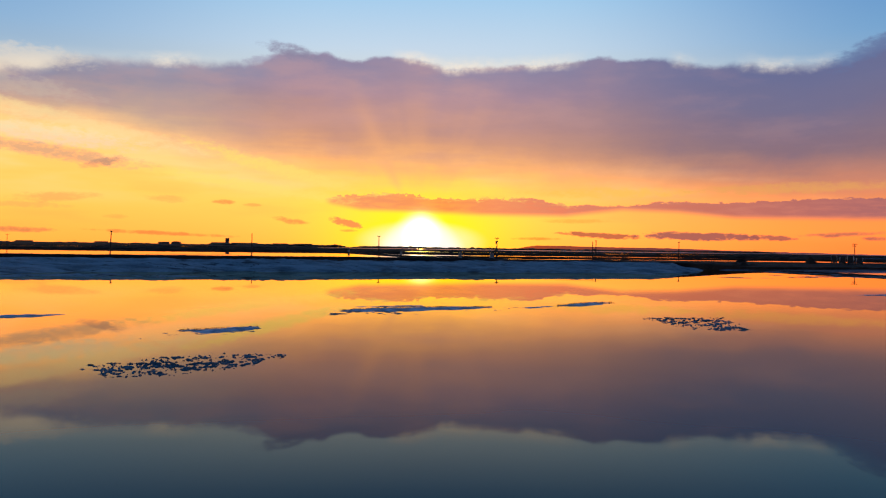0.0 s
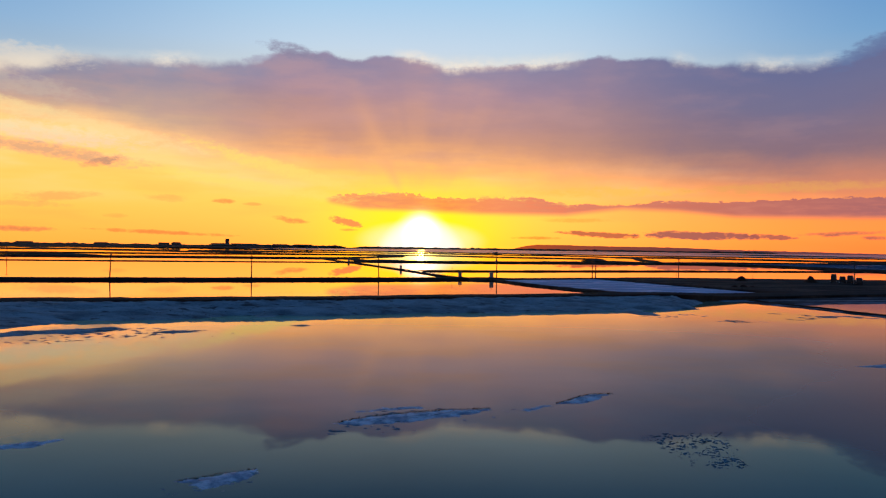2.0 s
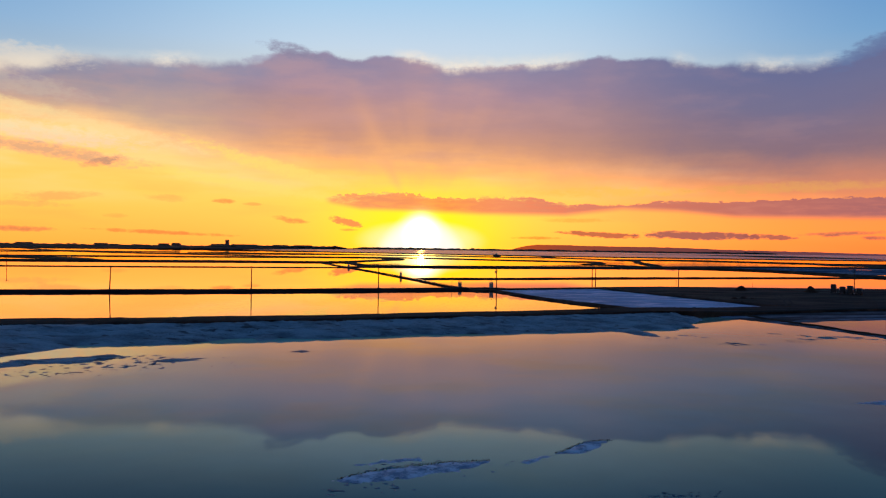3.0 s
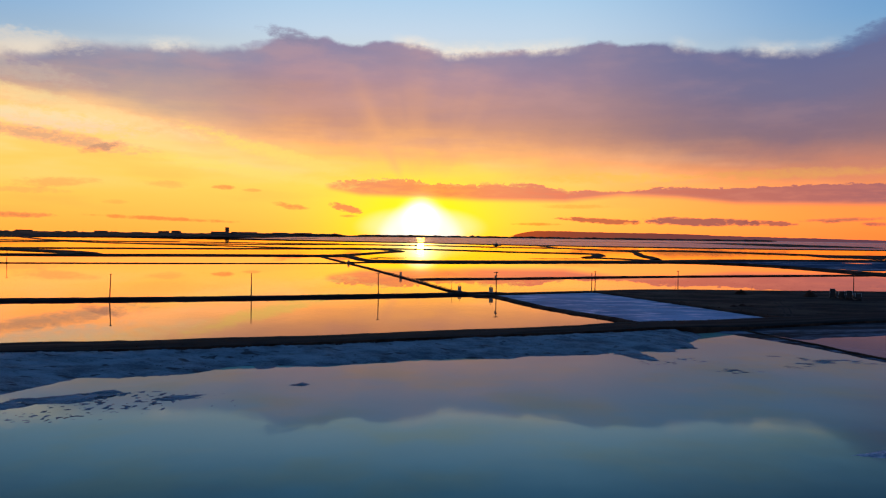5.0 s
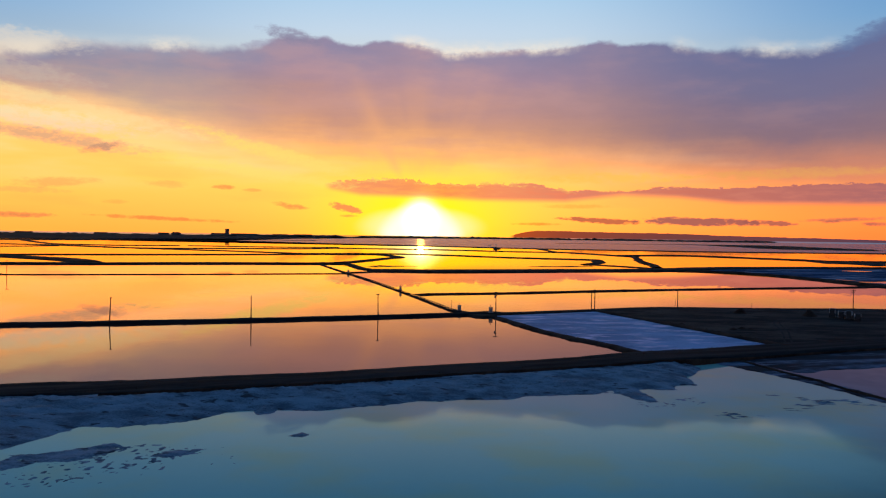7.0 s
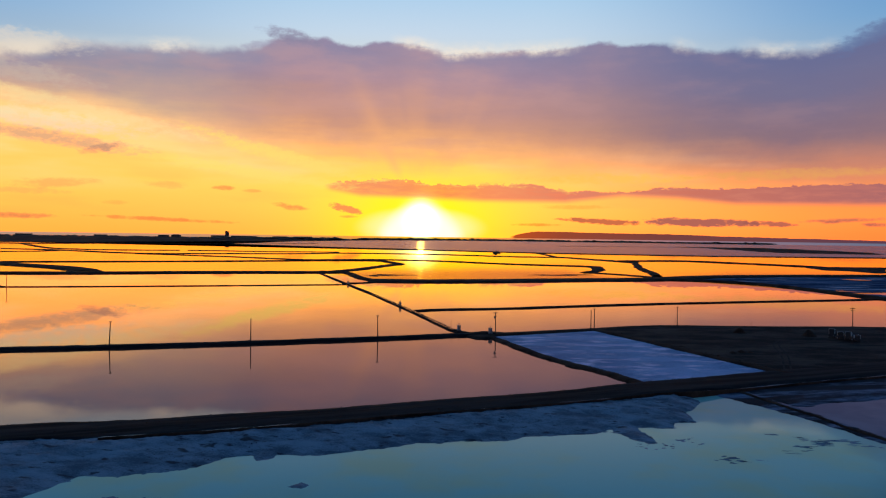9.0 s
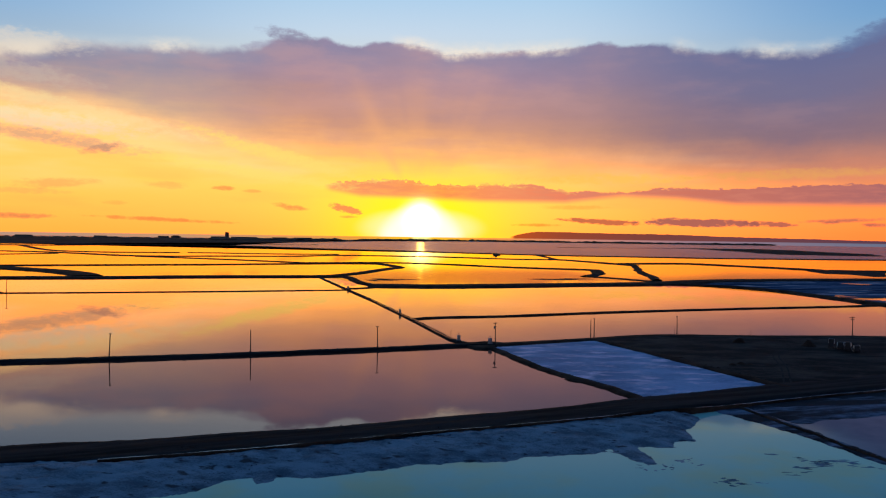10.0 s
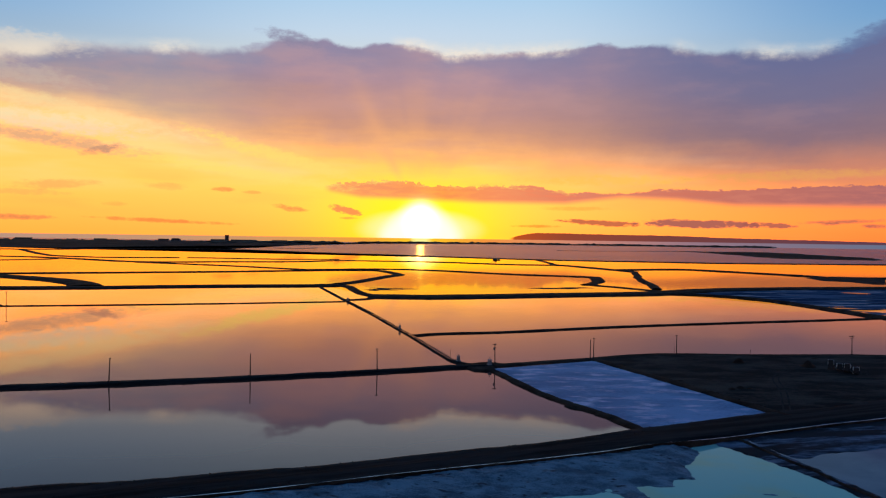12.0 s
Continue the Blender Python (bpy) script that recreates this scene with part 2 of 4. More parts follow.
RIMS = [(-30.1, 0.50), (-28.2, 0.60), (-25.9, 0.10), (-22.0, 0.20), (-19.8, 0.70), (-17.5, 0.15), (-14.4, 0.00), (-4.2, 0.00), (-2.5, 0.85), (0.5, 0.90), (3.8, 0.40), (5.9, 0.70), (8.8, 0.75), (10.5, 0.00), (16.1, 0.00), (17.0, 0.60), (18.2, 0.08), (20.6, 0.08), (21.7, 0.50), (23.5, 0.55), (26.0, 0.40), (27.3, 0.00)]
SCRAPS = [
    (-7.25, 1.80, 1.20, 0.30, -0.240, lin(242, 134, 84), 0.86),
    (-7.00, 1.20, 0.70, 0.10, 0.000, lin(244, 150, 70), 0.70),
    (-12.60, 5.75, 6.20, 0.55, -0.250, lin(255, 222, 116), 0.80),
    (-15.00, 4.45, 8.50, 0.42, -0.130, lin(255, 226, 112), 0.60),
    (-25.50, 8.05, 8.00, 0.60, -0.180, lin(250, 222, 160), 0.60),
    (-27.60, 7.15, 6.00, 0.62, -0.080, lin(236, 216, 178), 0.80),
    (12.50, 4.20, 6.00, 0.38, 0.000, lin(255, 196, 84), 0.65),
    (24.00, 4.40, 7.00, 0.38, 0.020, lin(232, 168, 92), 0.60),
    (-11.23, 1.86, 1.18, 0.21, -0.120, lin(238, 132, 76), 0.75),
    (-26.81, 6.05, 5.80, 0.50, -0.110, lin(206, 166, 132), 0.80),
    (-24.05, 5.51, 1.35, 0.30, 0.250, lin(178, 130, 116), 0.55),
    (-26.78, 3.10, 2.53, 0.34, 0.050, lin(236, 158, 92), 0.50),
    (-28.59, 2.50, 2.53, 0.21, 0.000, lin(236, 160, 96), 0.40),
    (-19.66, 3.22, 1.48, 0.25, 0.000, lin(240, 166, 92), 0.45),
    (-15.91, 3.10, 0.76, 0.17, 0.000, lin(226, 140, 76), 0.75),
    (-14.06, 2.95, 0.68, 0.13, 0.000, lin(230, 150, 80), 0.50),
    (-20.00, 0.79, 4.43, 0.15, -0.030, lin(216, 126, 64), 0.75),
    (-28.89, 0.86, 1.90, 0.19, 0.000, lin(200, 122, 80), 0.75),
    (-23.12, 1.89, 0.84, 0.17, 0.000, lin(240, 160, 80), 0.40),
    (11.47, 1.10, 3.16, 0.23, -0.050, lin(186, 96, 70), 0.90),
    (18.55, 1.09, 4.64, 0.30, -0.020, lin(160, 92, 88), 0.92),
    (22.97, 1.04, 1.60, 0.21, -0.050, lin(164, 92, 84), 0.85),
    (27.62, 1.30, 2.32, 0.15, 0.040, lin(172, 98, 88), 0.75),
    (29.35, 1.01, 0.84, 0.13, 0.000, lin(160, 92, 88), 0.80),
    (26.62, 1.18, 0.76, 0.15, 0.000, lin(164, 94, 86), 0.70),
    (9.42, 2.12, 2.53, 0.17, 0.000, lin(250, 150, 60), 0.40),
    (6.96, 0.80, 1.69, 0.11, 0.000, lin(214, 120, 40), 0.60),
    (3.15, 3.82, 1.69, 0.17, 0.050, lin(255, 214, 90), 0.50),
    (-11.20, 13.95, 2.30, 0.52, -0.160, lin(124, 124, 156), 0.80),
    (-13.60, 13.35, 1.20, 0.28, 0.200, lin(150, 150, 178), 0.60),
    (-28.21, 12.14, 3.38, 0.76, 0.000, lin(232, 218, 200), 0.50),
    (-28.84, 10.21, 4.64, 0.68, -0.100, lin(206, 190, 172), 0.40),
    (-28.16, 7.57, 5.06, 0.42, -0.050, lin(252, 228, 172), 0.55),
    (28.94, 13.25, 2.53, 0.68, 0.420, lin(92, 112, 158), 0.80),
]
CAPE = [(5.1, 0.430), (6.1, 0.697), (7.0, 0.813), (9.0, 0.799), (13.1, 0.749), (17.0, 0.720), (20.8, 0.613), (24.4, 0.548), (30.0, 0.467)]

make_sky()

sun = new("sun", bpy.data.lights.new("sun", "SUN"))
sun.data.energy, sun.data.angle, sun.data.color = 0.05, radians(0.45), (1.0, 0.60, 0.06)
sun.matrix_world = look((0, 0, 0), (-math.sin(radians(SUN_AZ)), -math.cos(radians(SUN_AZ)), -math.tan(radians(SUN_EL))))
sun.location = (-40, 1400, 60)

# ---- materials ----
def surface(name, dark, light, rough=0.85, scale=0.35, fine=6.0, bump=0.3, depth=0.05, spec=0.3, patch=None, patch_at=(0.55, 0.65), patch_scale=0.12, stretch=(1, 1, 1), sharp=0.14, turn=0.0):
    """Matt ground: two scales of noise between two colours, a third colour in patches, fine relief."""
    mat = bpy.data.materials.new(name)
    mat.use_nodes = True
    N = Nodes(mat.node_tree)
    place = N.node("ShaderNodeMapping")
    N.put(place.inputs[0], N.node("ShaderNodeNewGeometry").outputs["Position"])
    place.vector_type = "TEXTURE"
    place.inputs[2].default_value = (0, 0, radians(turn))
    place.inputs[3].default_value = tuple(1 / v for v in stretch)
    at = place.outputs[0]
    big = N.noise(at, scale, 4.0, 0.6)
    small = N.noise(at, fine, 5.0, 0.65)
    both = N.m("ADD", N.m("MULTIPLY", big, 0.65), N.m("MULTIPLY", small, 0.35))
    col = N.mix(N.step(both, 0.5 - sharp, 0.5 + sharp), dark, light)
    if patch:
        col = N.mix(N.step(N.noise(at, patch_scale, 5.0, 0.62), *patch_at), col, patch)
    b = N.node("ShaderNodeBump")
    b.inputs["Strength"].default_value, b.inputs["Distance"].default_value = bump, depth
    N.put(b.inputs["Height"], both)
    p = N.node("ShaderNodeBsdfPrincipled")
    N.put(p.inputs["Base Color"], col)
    N.put(p.inputs["Roughness"], N.m("ADD", N.m("MULTIPLY", small, 0.2), rough - 0.1))
    p.inputs["Specular IOR Level"].default_value = spec
    N.put(p.inputs["Normal"], b.outputs[0])
    N.put(N.node("ShaderNodeOutputMaterial").inputs[0], p.outputs[0])
    return mat


def brine(name, dark, light, rough, scale, ripple=0.0, ripple_scale=0.5, stretch=(1, 1, 1), pale=None, ior=1.33, tint=(1, 1, 1, 1), gain=(1, 0)):
    """Still brine over a pale or muddy bed: the bed's tint below, a smooth surface above."""
    mat = bpy.data.materials.new(name)
    mat.use_nodes = True
    N = Nodes(mat.node_tree)
    place = N.node("ShaderNodeMapping")
    N.put(place.inputs[0], N.node("ShaderNodeNewGeometry").outputs["Position"])
    place.inputs[3].default_value = stretch
    at = place.outputs[0]
    bed = N.noise(at, scale, 4.0, 0.55)
    col = N.mix(N.step(bed, 0.38, 0.62), dark, light)
    if pale:  # the bed rises towards the salt bank; less pale to both sides, painted in for a dimmer sky reflection: salt, yellowish salt, from and to how far ahead
        sep = N.node("ShaderNodeSeparateXYZ")
        N.put(sep.inputs[0], at)
        aside = N.m("ADD", N.m("MULTIPLY", N.m("MAXIMUM", N.m("SUBTRACT", sep.outputs[0], 12.0), 0.0), -0.75), N.m("MULTIPLY", N.m("MINIMUM", N.m("ADD", sep.outputs[0], 15.0), 0.0), 0.3))
        ahead = N.m("ADD", N.m("ADD", sep.outputs[1], aside), N.m("MULTIPLY", N.m("SUBTRACT", N.noise(at, scale * 0.9, 4.0, 0.5), 0.5), 28.0))
        salt = N.mix(N.step(N.noise(at, scale * 1.6, 3.0, 0.5), 0.42, 0.70), pale[0], pale[1])
        col = N.mix(N.step(ahead, pale[2], pale[3]), col, salt)
    bed_face = N.node("ShaderNodeBsdfDiffuse")
    N.put(bed_face.inputs["Color"], col)
    gloss = N.node("ShaderNodeBsdfGlossy")
    gloss.inputs["Color"].default_value = tint
    N.put(gloss.inputs["Roughness"], N.m("ADD", N.m("MULTIPLY", N.noise(at, scale * 0.7, 2.0), rough * 0.6), rough * 0.7))
    edge = N.node("ShaderNodeFresnel")
    edge.inputs["IOR"].default_value = ior
    if ripple:
        b = N.node("ShaderNodeBump")
        b.inputs["Strength"].default_value, b.inputs["Distance"].default_value = 1.0, ripple
        N.put(b.inputs["Height"], N.noise(N.node("ShaderNodeNewGeometry").outputs["Position"], ripple_scale, 3.0, 0.5))
        N.put(gloss.inputs["Normal"], b.outputs[0])
    both = N.node("ShaderNodeMixShader")
    N.put(both.inputs[0], N.m("MULTIPLY_ADD", edge.outputs[0], gain[0], gain[1], clamp=True)), N.put(both.inputs[1], bed_face.outputs[0]), N.put(both.inputs[2], gloss.outputs[0])
    N.put(N.node("ShaderNodeOutputMaterial").inputs[0], both.outputs[0])
    return mat


def plain(name, col, rough=0.6, metal=0.0, grain=20.0, vary=0.25):
    dark = tuple(v * (1 - vary) for v in col[:3]) + (1.0,)
    light = tuple(min(1.0, v * (1 + vary)) for v in col[:3]) + (1.0,)
    mat = surface(name, dark, light, rough, grain * 0.1, grain, 0.15, 0.01)
    mat.node_tree.nodes["Principled BSDF"].inputs["Metallic"].default_value = metal
    return mat


EARTH = surface("dark_earth", (0.016, 0.0095, 0.008, 1), (0.066, 0.042, 0.031, 1), 0.92, 0.12, 1.4, 0.6, 0.15, 0.03)
ROAD = surface("packed_earth", (0.005, 0.0055, 0.007, 1), (0.022, 0.022, 0.024, 1), 0.9, 0.30, 1.6, 0.5, 0.08, 0.05, stretch=(0.10, 1.4, 1), sharp=0.10, turn=23.5)
FIELD = surface("field_mud", (0.006, 0.0075, 0.009, 1), (0.056, 0.047, 0.041, 1), 0.9, 0.05, 0.7, 0.8, 0.2, 0.04, (0.007, 0.008, 0.010, 1), (0.5, 0.62), 0.06, (0.8, 1.4, 1), 0.11)
# Dirt in dark patches; the blue cast is shade painted into the salt.
SALT = surface("dirty_salt_blue_shade", (0.042, 0.082, 0.122, 1), (0.17, 0.26, 0.335, 1), 0.75, 0.22, 3.2, 0.9, 0.2, 0.30, (0.020, 0.026, 0.036, 1), (0.57, 0.66), 0.40, (0.7, 1.2, 1), 0.13)
CRUST = surface("salt_crust", (0.15, 0.195, 0.29, 1), (0.52, 0.57, 0.69, 1), 0.7, 0.9, 5.0, 0.8, 0.05, 0.2, (0.07, 0.085, 0.11, 1), (0.62, 0.70), 0.8, (1, 1, 1), 0.10)
# White salt; the blue of the skylight is put into its colours.
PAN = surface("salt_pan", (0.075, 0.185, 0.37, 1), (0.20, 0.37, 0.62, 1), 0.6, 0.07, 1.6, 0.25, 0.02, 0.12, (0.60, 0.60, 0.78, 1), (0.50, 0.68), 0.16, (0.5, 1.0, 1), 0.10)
FARSALT = surface("salt_flat", (0.022, 0.036, 0.075, 1), (0.12, 0.16, 0.25, 1), 0.7, 0.03, 0.3, 0.4, 0.1, 0.0, (0.60, 0.50, 0.54, 1), (0.555, 0.63), 0.04, (0.35, 1.8, 1), 0.08)
MUDSALT = surface("mud_with_salt", (0.009, 0.015, 0.027, 1), (0.14, 0.18, 0.26, 1), 0.8, 0.16, 1.2, 0.5, 0.08, 0.06, (0.008, 0.012, 0.020, 1), (0.46, 0.56), 0.09, (0.35, 1.5, 1), 0.10, 12)
FARLAND = surface("far_land", (0.030, 0.018, 0.016, 1), (0.085, 0.052, 0.042, 1), 0.95, 0.01, 0.08, 0.3, 1.0, 0.03)
NEARBRINE = brine("shallow_brine", (0.0005, 0.085, 0.135, 1), (0.003, 0.115, 0.170, 1), 0.005, 0.035, pale=((0.32, 0.62, 0.56, 1), (0.46, 0.60, 0.40, 1), 38, 84), tint=(0.94, 0.84, 0.60, 1), gain=(1.6, -0.205))
# Brine over an even pale grey bed, for the ditch.
PALEBRINE = brine("pale_brine", (0.45, 0.45, 0.47, 1), (0.62, 0.62, 0.64, 1), 0.02, 0.2, ior=1.45)
BRINE = brine("pond_brine", (0.10, 0.038, 0.030, 1), (0.15, 0.060, 0.045, 1), 0.008, 0.008, ior=1.55, tint=(1, 0.84, 0.78, 1), gain=(1.6, -0.21))
FARBRINE = brine("far_brine", (0.10, 0.036, 0.024, 1), (0.16, 0.058, 0.038, 1), 0.035, 0.004, ior=1.45, tint=(1, 0.86, 0.34, 1), gain=(1.15, -0.04))
SEA = brine("bay_water", (0.035, 0.037, 0.045, 1), (0.05, 0.05, 0.06, 1), 0.22, 0.002, ior=1.08, tint=(0.62, 0.48, 0.47, 1))
WETSALT = brine("wet_salt", (0.085, 0.10, 0.14, 1), (0.15, 0.16, 0.20, 1), 0.05, 0.05, ior=1.13, tint=(0.86, 0.82, 0.88, 1))
GROUND = surface("bed_mud", (0.05, 0.045, 0.04, 1), (0.10, 0.09, 0.08, 1), 0.9, 0.02, 0.4)
TIMBER = plain("weathered_timber", (0.050, 0.038, 0.030), 0.85, 0, 8)
STEEL = plain("grey_steel", (0.16, 0.16, 0.17), 0.55, 0.6)
CONCRETE = plain("stained_concrete", (0.30, 0.29, 0.29), 0.85)
WHITEPAINT = plain("white_paint", (0.72, 0.72, 0.74), 0.5)
DULLPAINT = plain("dull_paint", (0.34, 0.33, 0.33), 0.6)
DARKPAINT = plain("dark_paint", (0.035, 0.035, 0.04), 0.5)
RUBBER = plain("rubber", (0.02, 0.02, 0.02), 0.8)
PORCELAIN = plain("porcelain", (0.30, 0.28, 0.26), 0.3)
LEAF = plain("far_foliage", (0.075, 0.060, 0.040), 0.95, 0, 0.5)
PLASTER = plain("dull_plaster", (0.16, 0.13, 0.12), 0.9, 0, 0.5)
ROOFING = plain("dull_roofing", (0.08, 0.05, 0.04), 0.9, 0, 0.5)
GLASS = plain("window_glass", (0.03, 0.035, 0.04), 0.08)


# ---- geometry helpers ----
def hash2(ix, iy, seed):
    h = (ix.astype(np.int64) * 374761393 + iy.astype(np.int64) * 668265263 + seed * 1274126177) & 0xFFFFFFFF
    h = ((h ^ (h >> 13)) * 1103515245) & 0xFFFFFFFF
    return ((h ^ (h >> 16)) & 0xFFFF) / 65535.0


def grain(x, y, size, seed=0, octaves=4):
    """Smooth random heights from -1 to 1, with lumps of about that size."""
    x, y = np.asarray(x, float) / size, np.asarray(y, float) / size
    total, weight, norm = 0.0, 1.0, 0.0
    for o in range(octaves):
        ix, iy = np.floor(x), np.floor(y)
        fx, fy = x - ix, y - iy
        fx, fy = fx * fx * (3 - 2 * fx), fy * fy * (3 - 2 * fy)
        a, b = hash2(ix, iy, seed + o), hash2(ix + 1, iy, seed + o)
        c, d = hash2(ix, iy + 1, seed + o), hash2(ix + 1, iy + 1, seed + o)
        total = total + weight * ((a + (b - a) * fx) * (1 - fy) + (c + (d - c) * fx) * fy)
        norm, weight = norm + weight, weight * 0.5
        x, y = x * 2.03 + 17.3, y * 2.03 + 5.1
    return total / norm * 2 - 1


def mesh(name, verts, faces, mat, smooth=True):
    me = bpy.data.meshes.new(name)
    me.from_pydata([tuple(v) for v in verts], [], [tuple(f) for f in faces])
    me.materials.append(mat)
    if smooth:
        me.polygons.foreach_set("use_smooth", [True] * len(me.polygons))
    me.update()
    return new(name, me)


def ease(v, lo, hi):
    v = np.clip((v - lo) / (hi - lo), 0, 1)
    return v * v * (3 - 2 * v)


def inside(poly, X, Y):
    """Distance to the outline: positive inside."""
    best, odd = np.full(X.shape, 1e9), np.zeros(X.shape, bool)
    for (ax, ay), (bx, by) in zip(poly, poly[1:] + poly[:1]):
        dx, dy = bx - ax, by - ay
        k = np.clip(((X - ax) * dx + (Y - ay) * dy) / (dx * dx + dy * dy + 1e-9), 0, 1)
        best = np.minimum(best, np.hypot(X - ax - k * dx, Y - ay - k * dy))
        cross = (ay > Y) != (by > Y)
        odd ^= cross & (X < (bx - ax) * (Y - ay) / (by - ay if by != ay else 1e-9) + ax)
    return np.where(odd, best, -best)


def relief(name, poly, cell, height, mat, margin=None):
    """A lump of ground over an outline: height(x, y, depth inside the outline)."""
    margin = 3 * cell if margin is None else margin
    px, py = [p[0] for p in poly], [p[1] for p in poly]
    xs = np.arange(min(px) - margin, max(px) + margin + cell, cell)
    ys = np.arange(min(py) - margin, max(py) + margin + cell, cell)
    X, Y = np.meshgrid(xs, ys)
    d = inside(poly, X, Y)
    Z = height(X, Y, d)
    keep = (d > -margin) & (Z > -0.6)
    ok = keep[:-1, :-1] & keep[1:, :-1] & keep[1:, 1:] & keep[:-1, 1:]
    n = len(xs)
    rows, cols = np.nonzero(ok)
    a = rows * n + cols
    faces = np.stack([a, a + 1, a + n + 1, a + n], 1)
    used, back = np.unique(faces, return_inverse=True)
    verts = np.stack([X.ravel(), Y.ravel(), Z.ravel()], 1)[used]
    return mesh(name, verts.tolist(), back.reshape(-1, 4).tolist(), mat)


def along(points, step):
    """A smooth line through the points, evenly cut."""
    p = np.array([points[0]] + list(points) + [points[-1]], float)
    p[0], p[-1] = 2 * p[1] - p[2], 2 * p[-2] - p[-3]
    out = []
    for i in range(1, len(p) - 2):
        n = max(2, int(np.linalg.norm(p[i + 1] - p[i]) / step))
        t = np.linspace(0, 1, n, endpoint=False)[:, None]
        a, b, c, d = p[i - 1], p[i], p[i + 1], p[i + 2]
        out.append(0.5 * (2 * b + (c - a) * t + (2 * a - 5 * b + 4 * c - d) * t ** 2 + (3 * b - a - 3 * c + d) * t ** 3))
    return np.vstack(out + [p[-2:-1]])


def road_top(x):
    """The road comes down to the field's level towards its far end."""
    return 1.6 - 1.0 * ease(np.asarray(x, float), 44, 80)


def bank(name, points, width, height, slope, step, mat, label, seed, rough=1.0, ruts=False, sinks=False):
    """An earth bank: a crowned top between two worn slopes, along a line."""
    line = along(points, step)
    way = np.gradient(line, axis=0)
    way /= np.linalg.norm(way, axis=1)[:, None] + 1e-9
    side = np.stack([-way[:, 1], way[:, 0]], 1)
    if ruts:
        prof = [(-1, 0, -0.3), (-1, -0.45, 0.25), (-1, -0.95, 0.8), (-0.86, -1, 0.98), (-0.6, -1, 0.95), (-0.42, -1, 0.90), (-0.2, -1, 1.0), (0.2, -1, 1.0),
                (0.42, -1, 0.90), (0.6, -1, 0.95), (0.86, -1, 0.98), (1, -0.95, 0.8), (1, -0.45, 0.25), (1, 0, -0.3)]
    else:
        prof = [(-1, 0, -0.3), (-1, -0.5, 0.4), (-1, -1, 0.86), (-0.4, -1, 1.0), (0.4, -1, 1.0), (1, -1, 0.86), (1, -0.5, 0.4), (1, 0, -0.3)]
    verts, n, s = [], len(prof), np.arange(len(line)) * step
    for j, (u, v, z) in enumerate(prof):
        out = np.sign(u) * slope * (1 + v)
        off = u * width / 2 + out + rough * 0.16 * width * grain(s, s * 0 + 7.3 * (u > 0), step * 5, seed, 3) * (abs(u) == 1)
        off = off + rough * 0.05 * width * grain(s, s * 0 + j * 3.7, step * 2, seed + 5, 2)
        hz = (z * height if z > 0 else z) * np.ones(len(s))
        if z > 0:
            hz = hz + rough * 0.18 * height * grain(s, s * 0 + j * 2.1, step * 3, seed + 9, 3)
        if sinks and z > 0:
            hz = hz * road_top(line[:, 0]) / 1.6
        verts.append(np.column_stack([line + side * off[:, None], hz]))
    V = np.stack(verts, 1).reshape(-1, 3)
    F = [(i * n + j, i * n + j + 1, (i + 1) * n + j + 1, (i + 1) * n + j) for i in range(len(line) - 1) for j in range(n - 1)]
    return tagged(mesh(name, V.tolist(), F, mat), label, "embankment", kind="structure")


def sheet(name, poly, z, mat, label, category="water"):
    """A level sheet of water."""
    bm = bmesh.new()
    f = bm.faces.new([bm.verts.new((px, py, z)) for px, py in poly])
    bmesh.ops.triangulate(bm, faces=[f])
    for f in bm.faces:
        if f.normal.z < 0:
            f.normal_flip()
    me = bpy.data.meshes.new(name)
    bm.to_mesh(me)
    bm.free()
    me.materials.append(mat)
    return tagged(new(name, me), label, category, kind="structure")


def part(name, bm, mat, parent, label=""):
    me = bpy.data.meshes.new(name)
    bm.to_mesh(me)
    bm.free()
    me.materials.append(mat)
    ob = new(name, me)
    ob.parent = parent
    return tagged(ob, label)


def box(bm, x, y, z, sx, sy, sz, bevel=0.0, turn=0.0, taper=1.0):
    """A bevelled block; x, y the middle, z the underside."""
    made = bmesh.ops.create_cube(bm, size=1.0)["verts"]
    for v in made:
        k = taper if v.co.z > 0 else 1.0
        v.co = Vector((v.co.x * sx * k, v.co.y * sy * k, (v.co.z + 0.5) * sz))
    if bevel:
        es = list({e for v in made for e in v.link_edges})
        made = [v for v in bmesh.ops.bevel(bm, geom=es, offset=bevel, segments=1, affect="EDGES")["verts"]]
        made = list({v for v in made} | {w for v in made for e in v.link_edges for w in e.verts})
    bmesh.ops.transform(bm, matrix=pose(x, y, z, 0, 0, turn), verts=made)
    return bm


def rod(bm, a, b, r0, r1, sides=10, bends=1):
    """A tapered round bar from a to b."""
    a, b = Vector(a), Vector(b)
    q = (b - a).to_track_quat("Z", "Y").to_matrix().to_4x4()
    made = bmesh.ops.create_cone(bm, cap_ends=True, segments=sides, radius1=r0, radius2=r1, depth=(b - a).length)["verts"]
    bmesh.ops.transform(bm, matrix=Matrix.Translation((a + b) / 2) @ q, verts=made)
    return bm


def stand(name, x, y, z, turn, label, category, group=""):
    ob = new(name)
    ob.empty_display_size = 0.5
    ob.matrix_world = pose(x, y, z, 0, 0, turn)
    return tagged(ob, label, category, group)


# ---- ground and water ----
bm = bmesh.new()
bmesh.ops.create_grid(bm, x_segments=24, y_segments=24, size=9000)
me = bpy.data.meshes.new("ground")
bm.to_mesh(me)
bm.free()
me.materials.append(GROUND)
ground = tagged(new("ground", me), "dark muddy bed under the salt ponds", "ground", kind="structure")
ground.location = (0, 2500, -0.7)

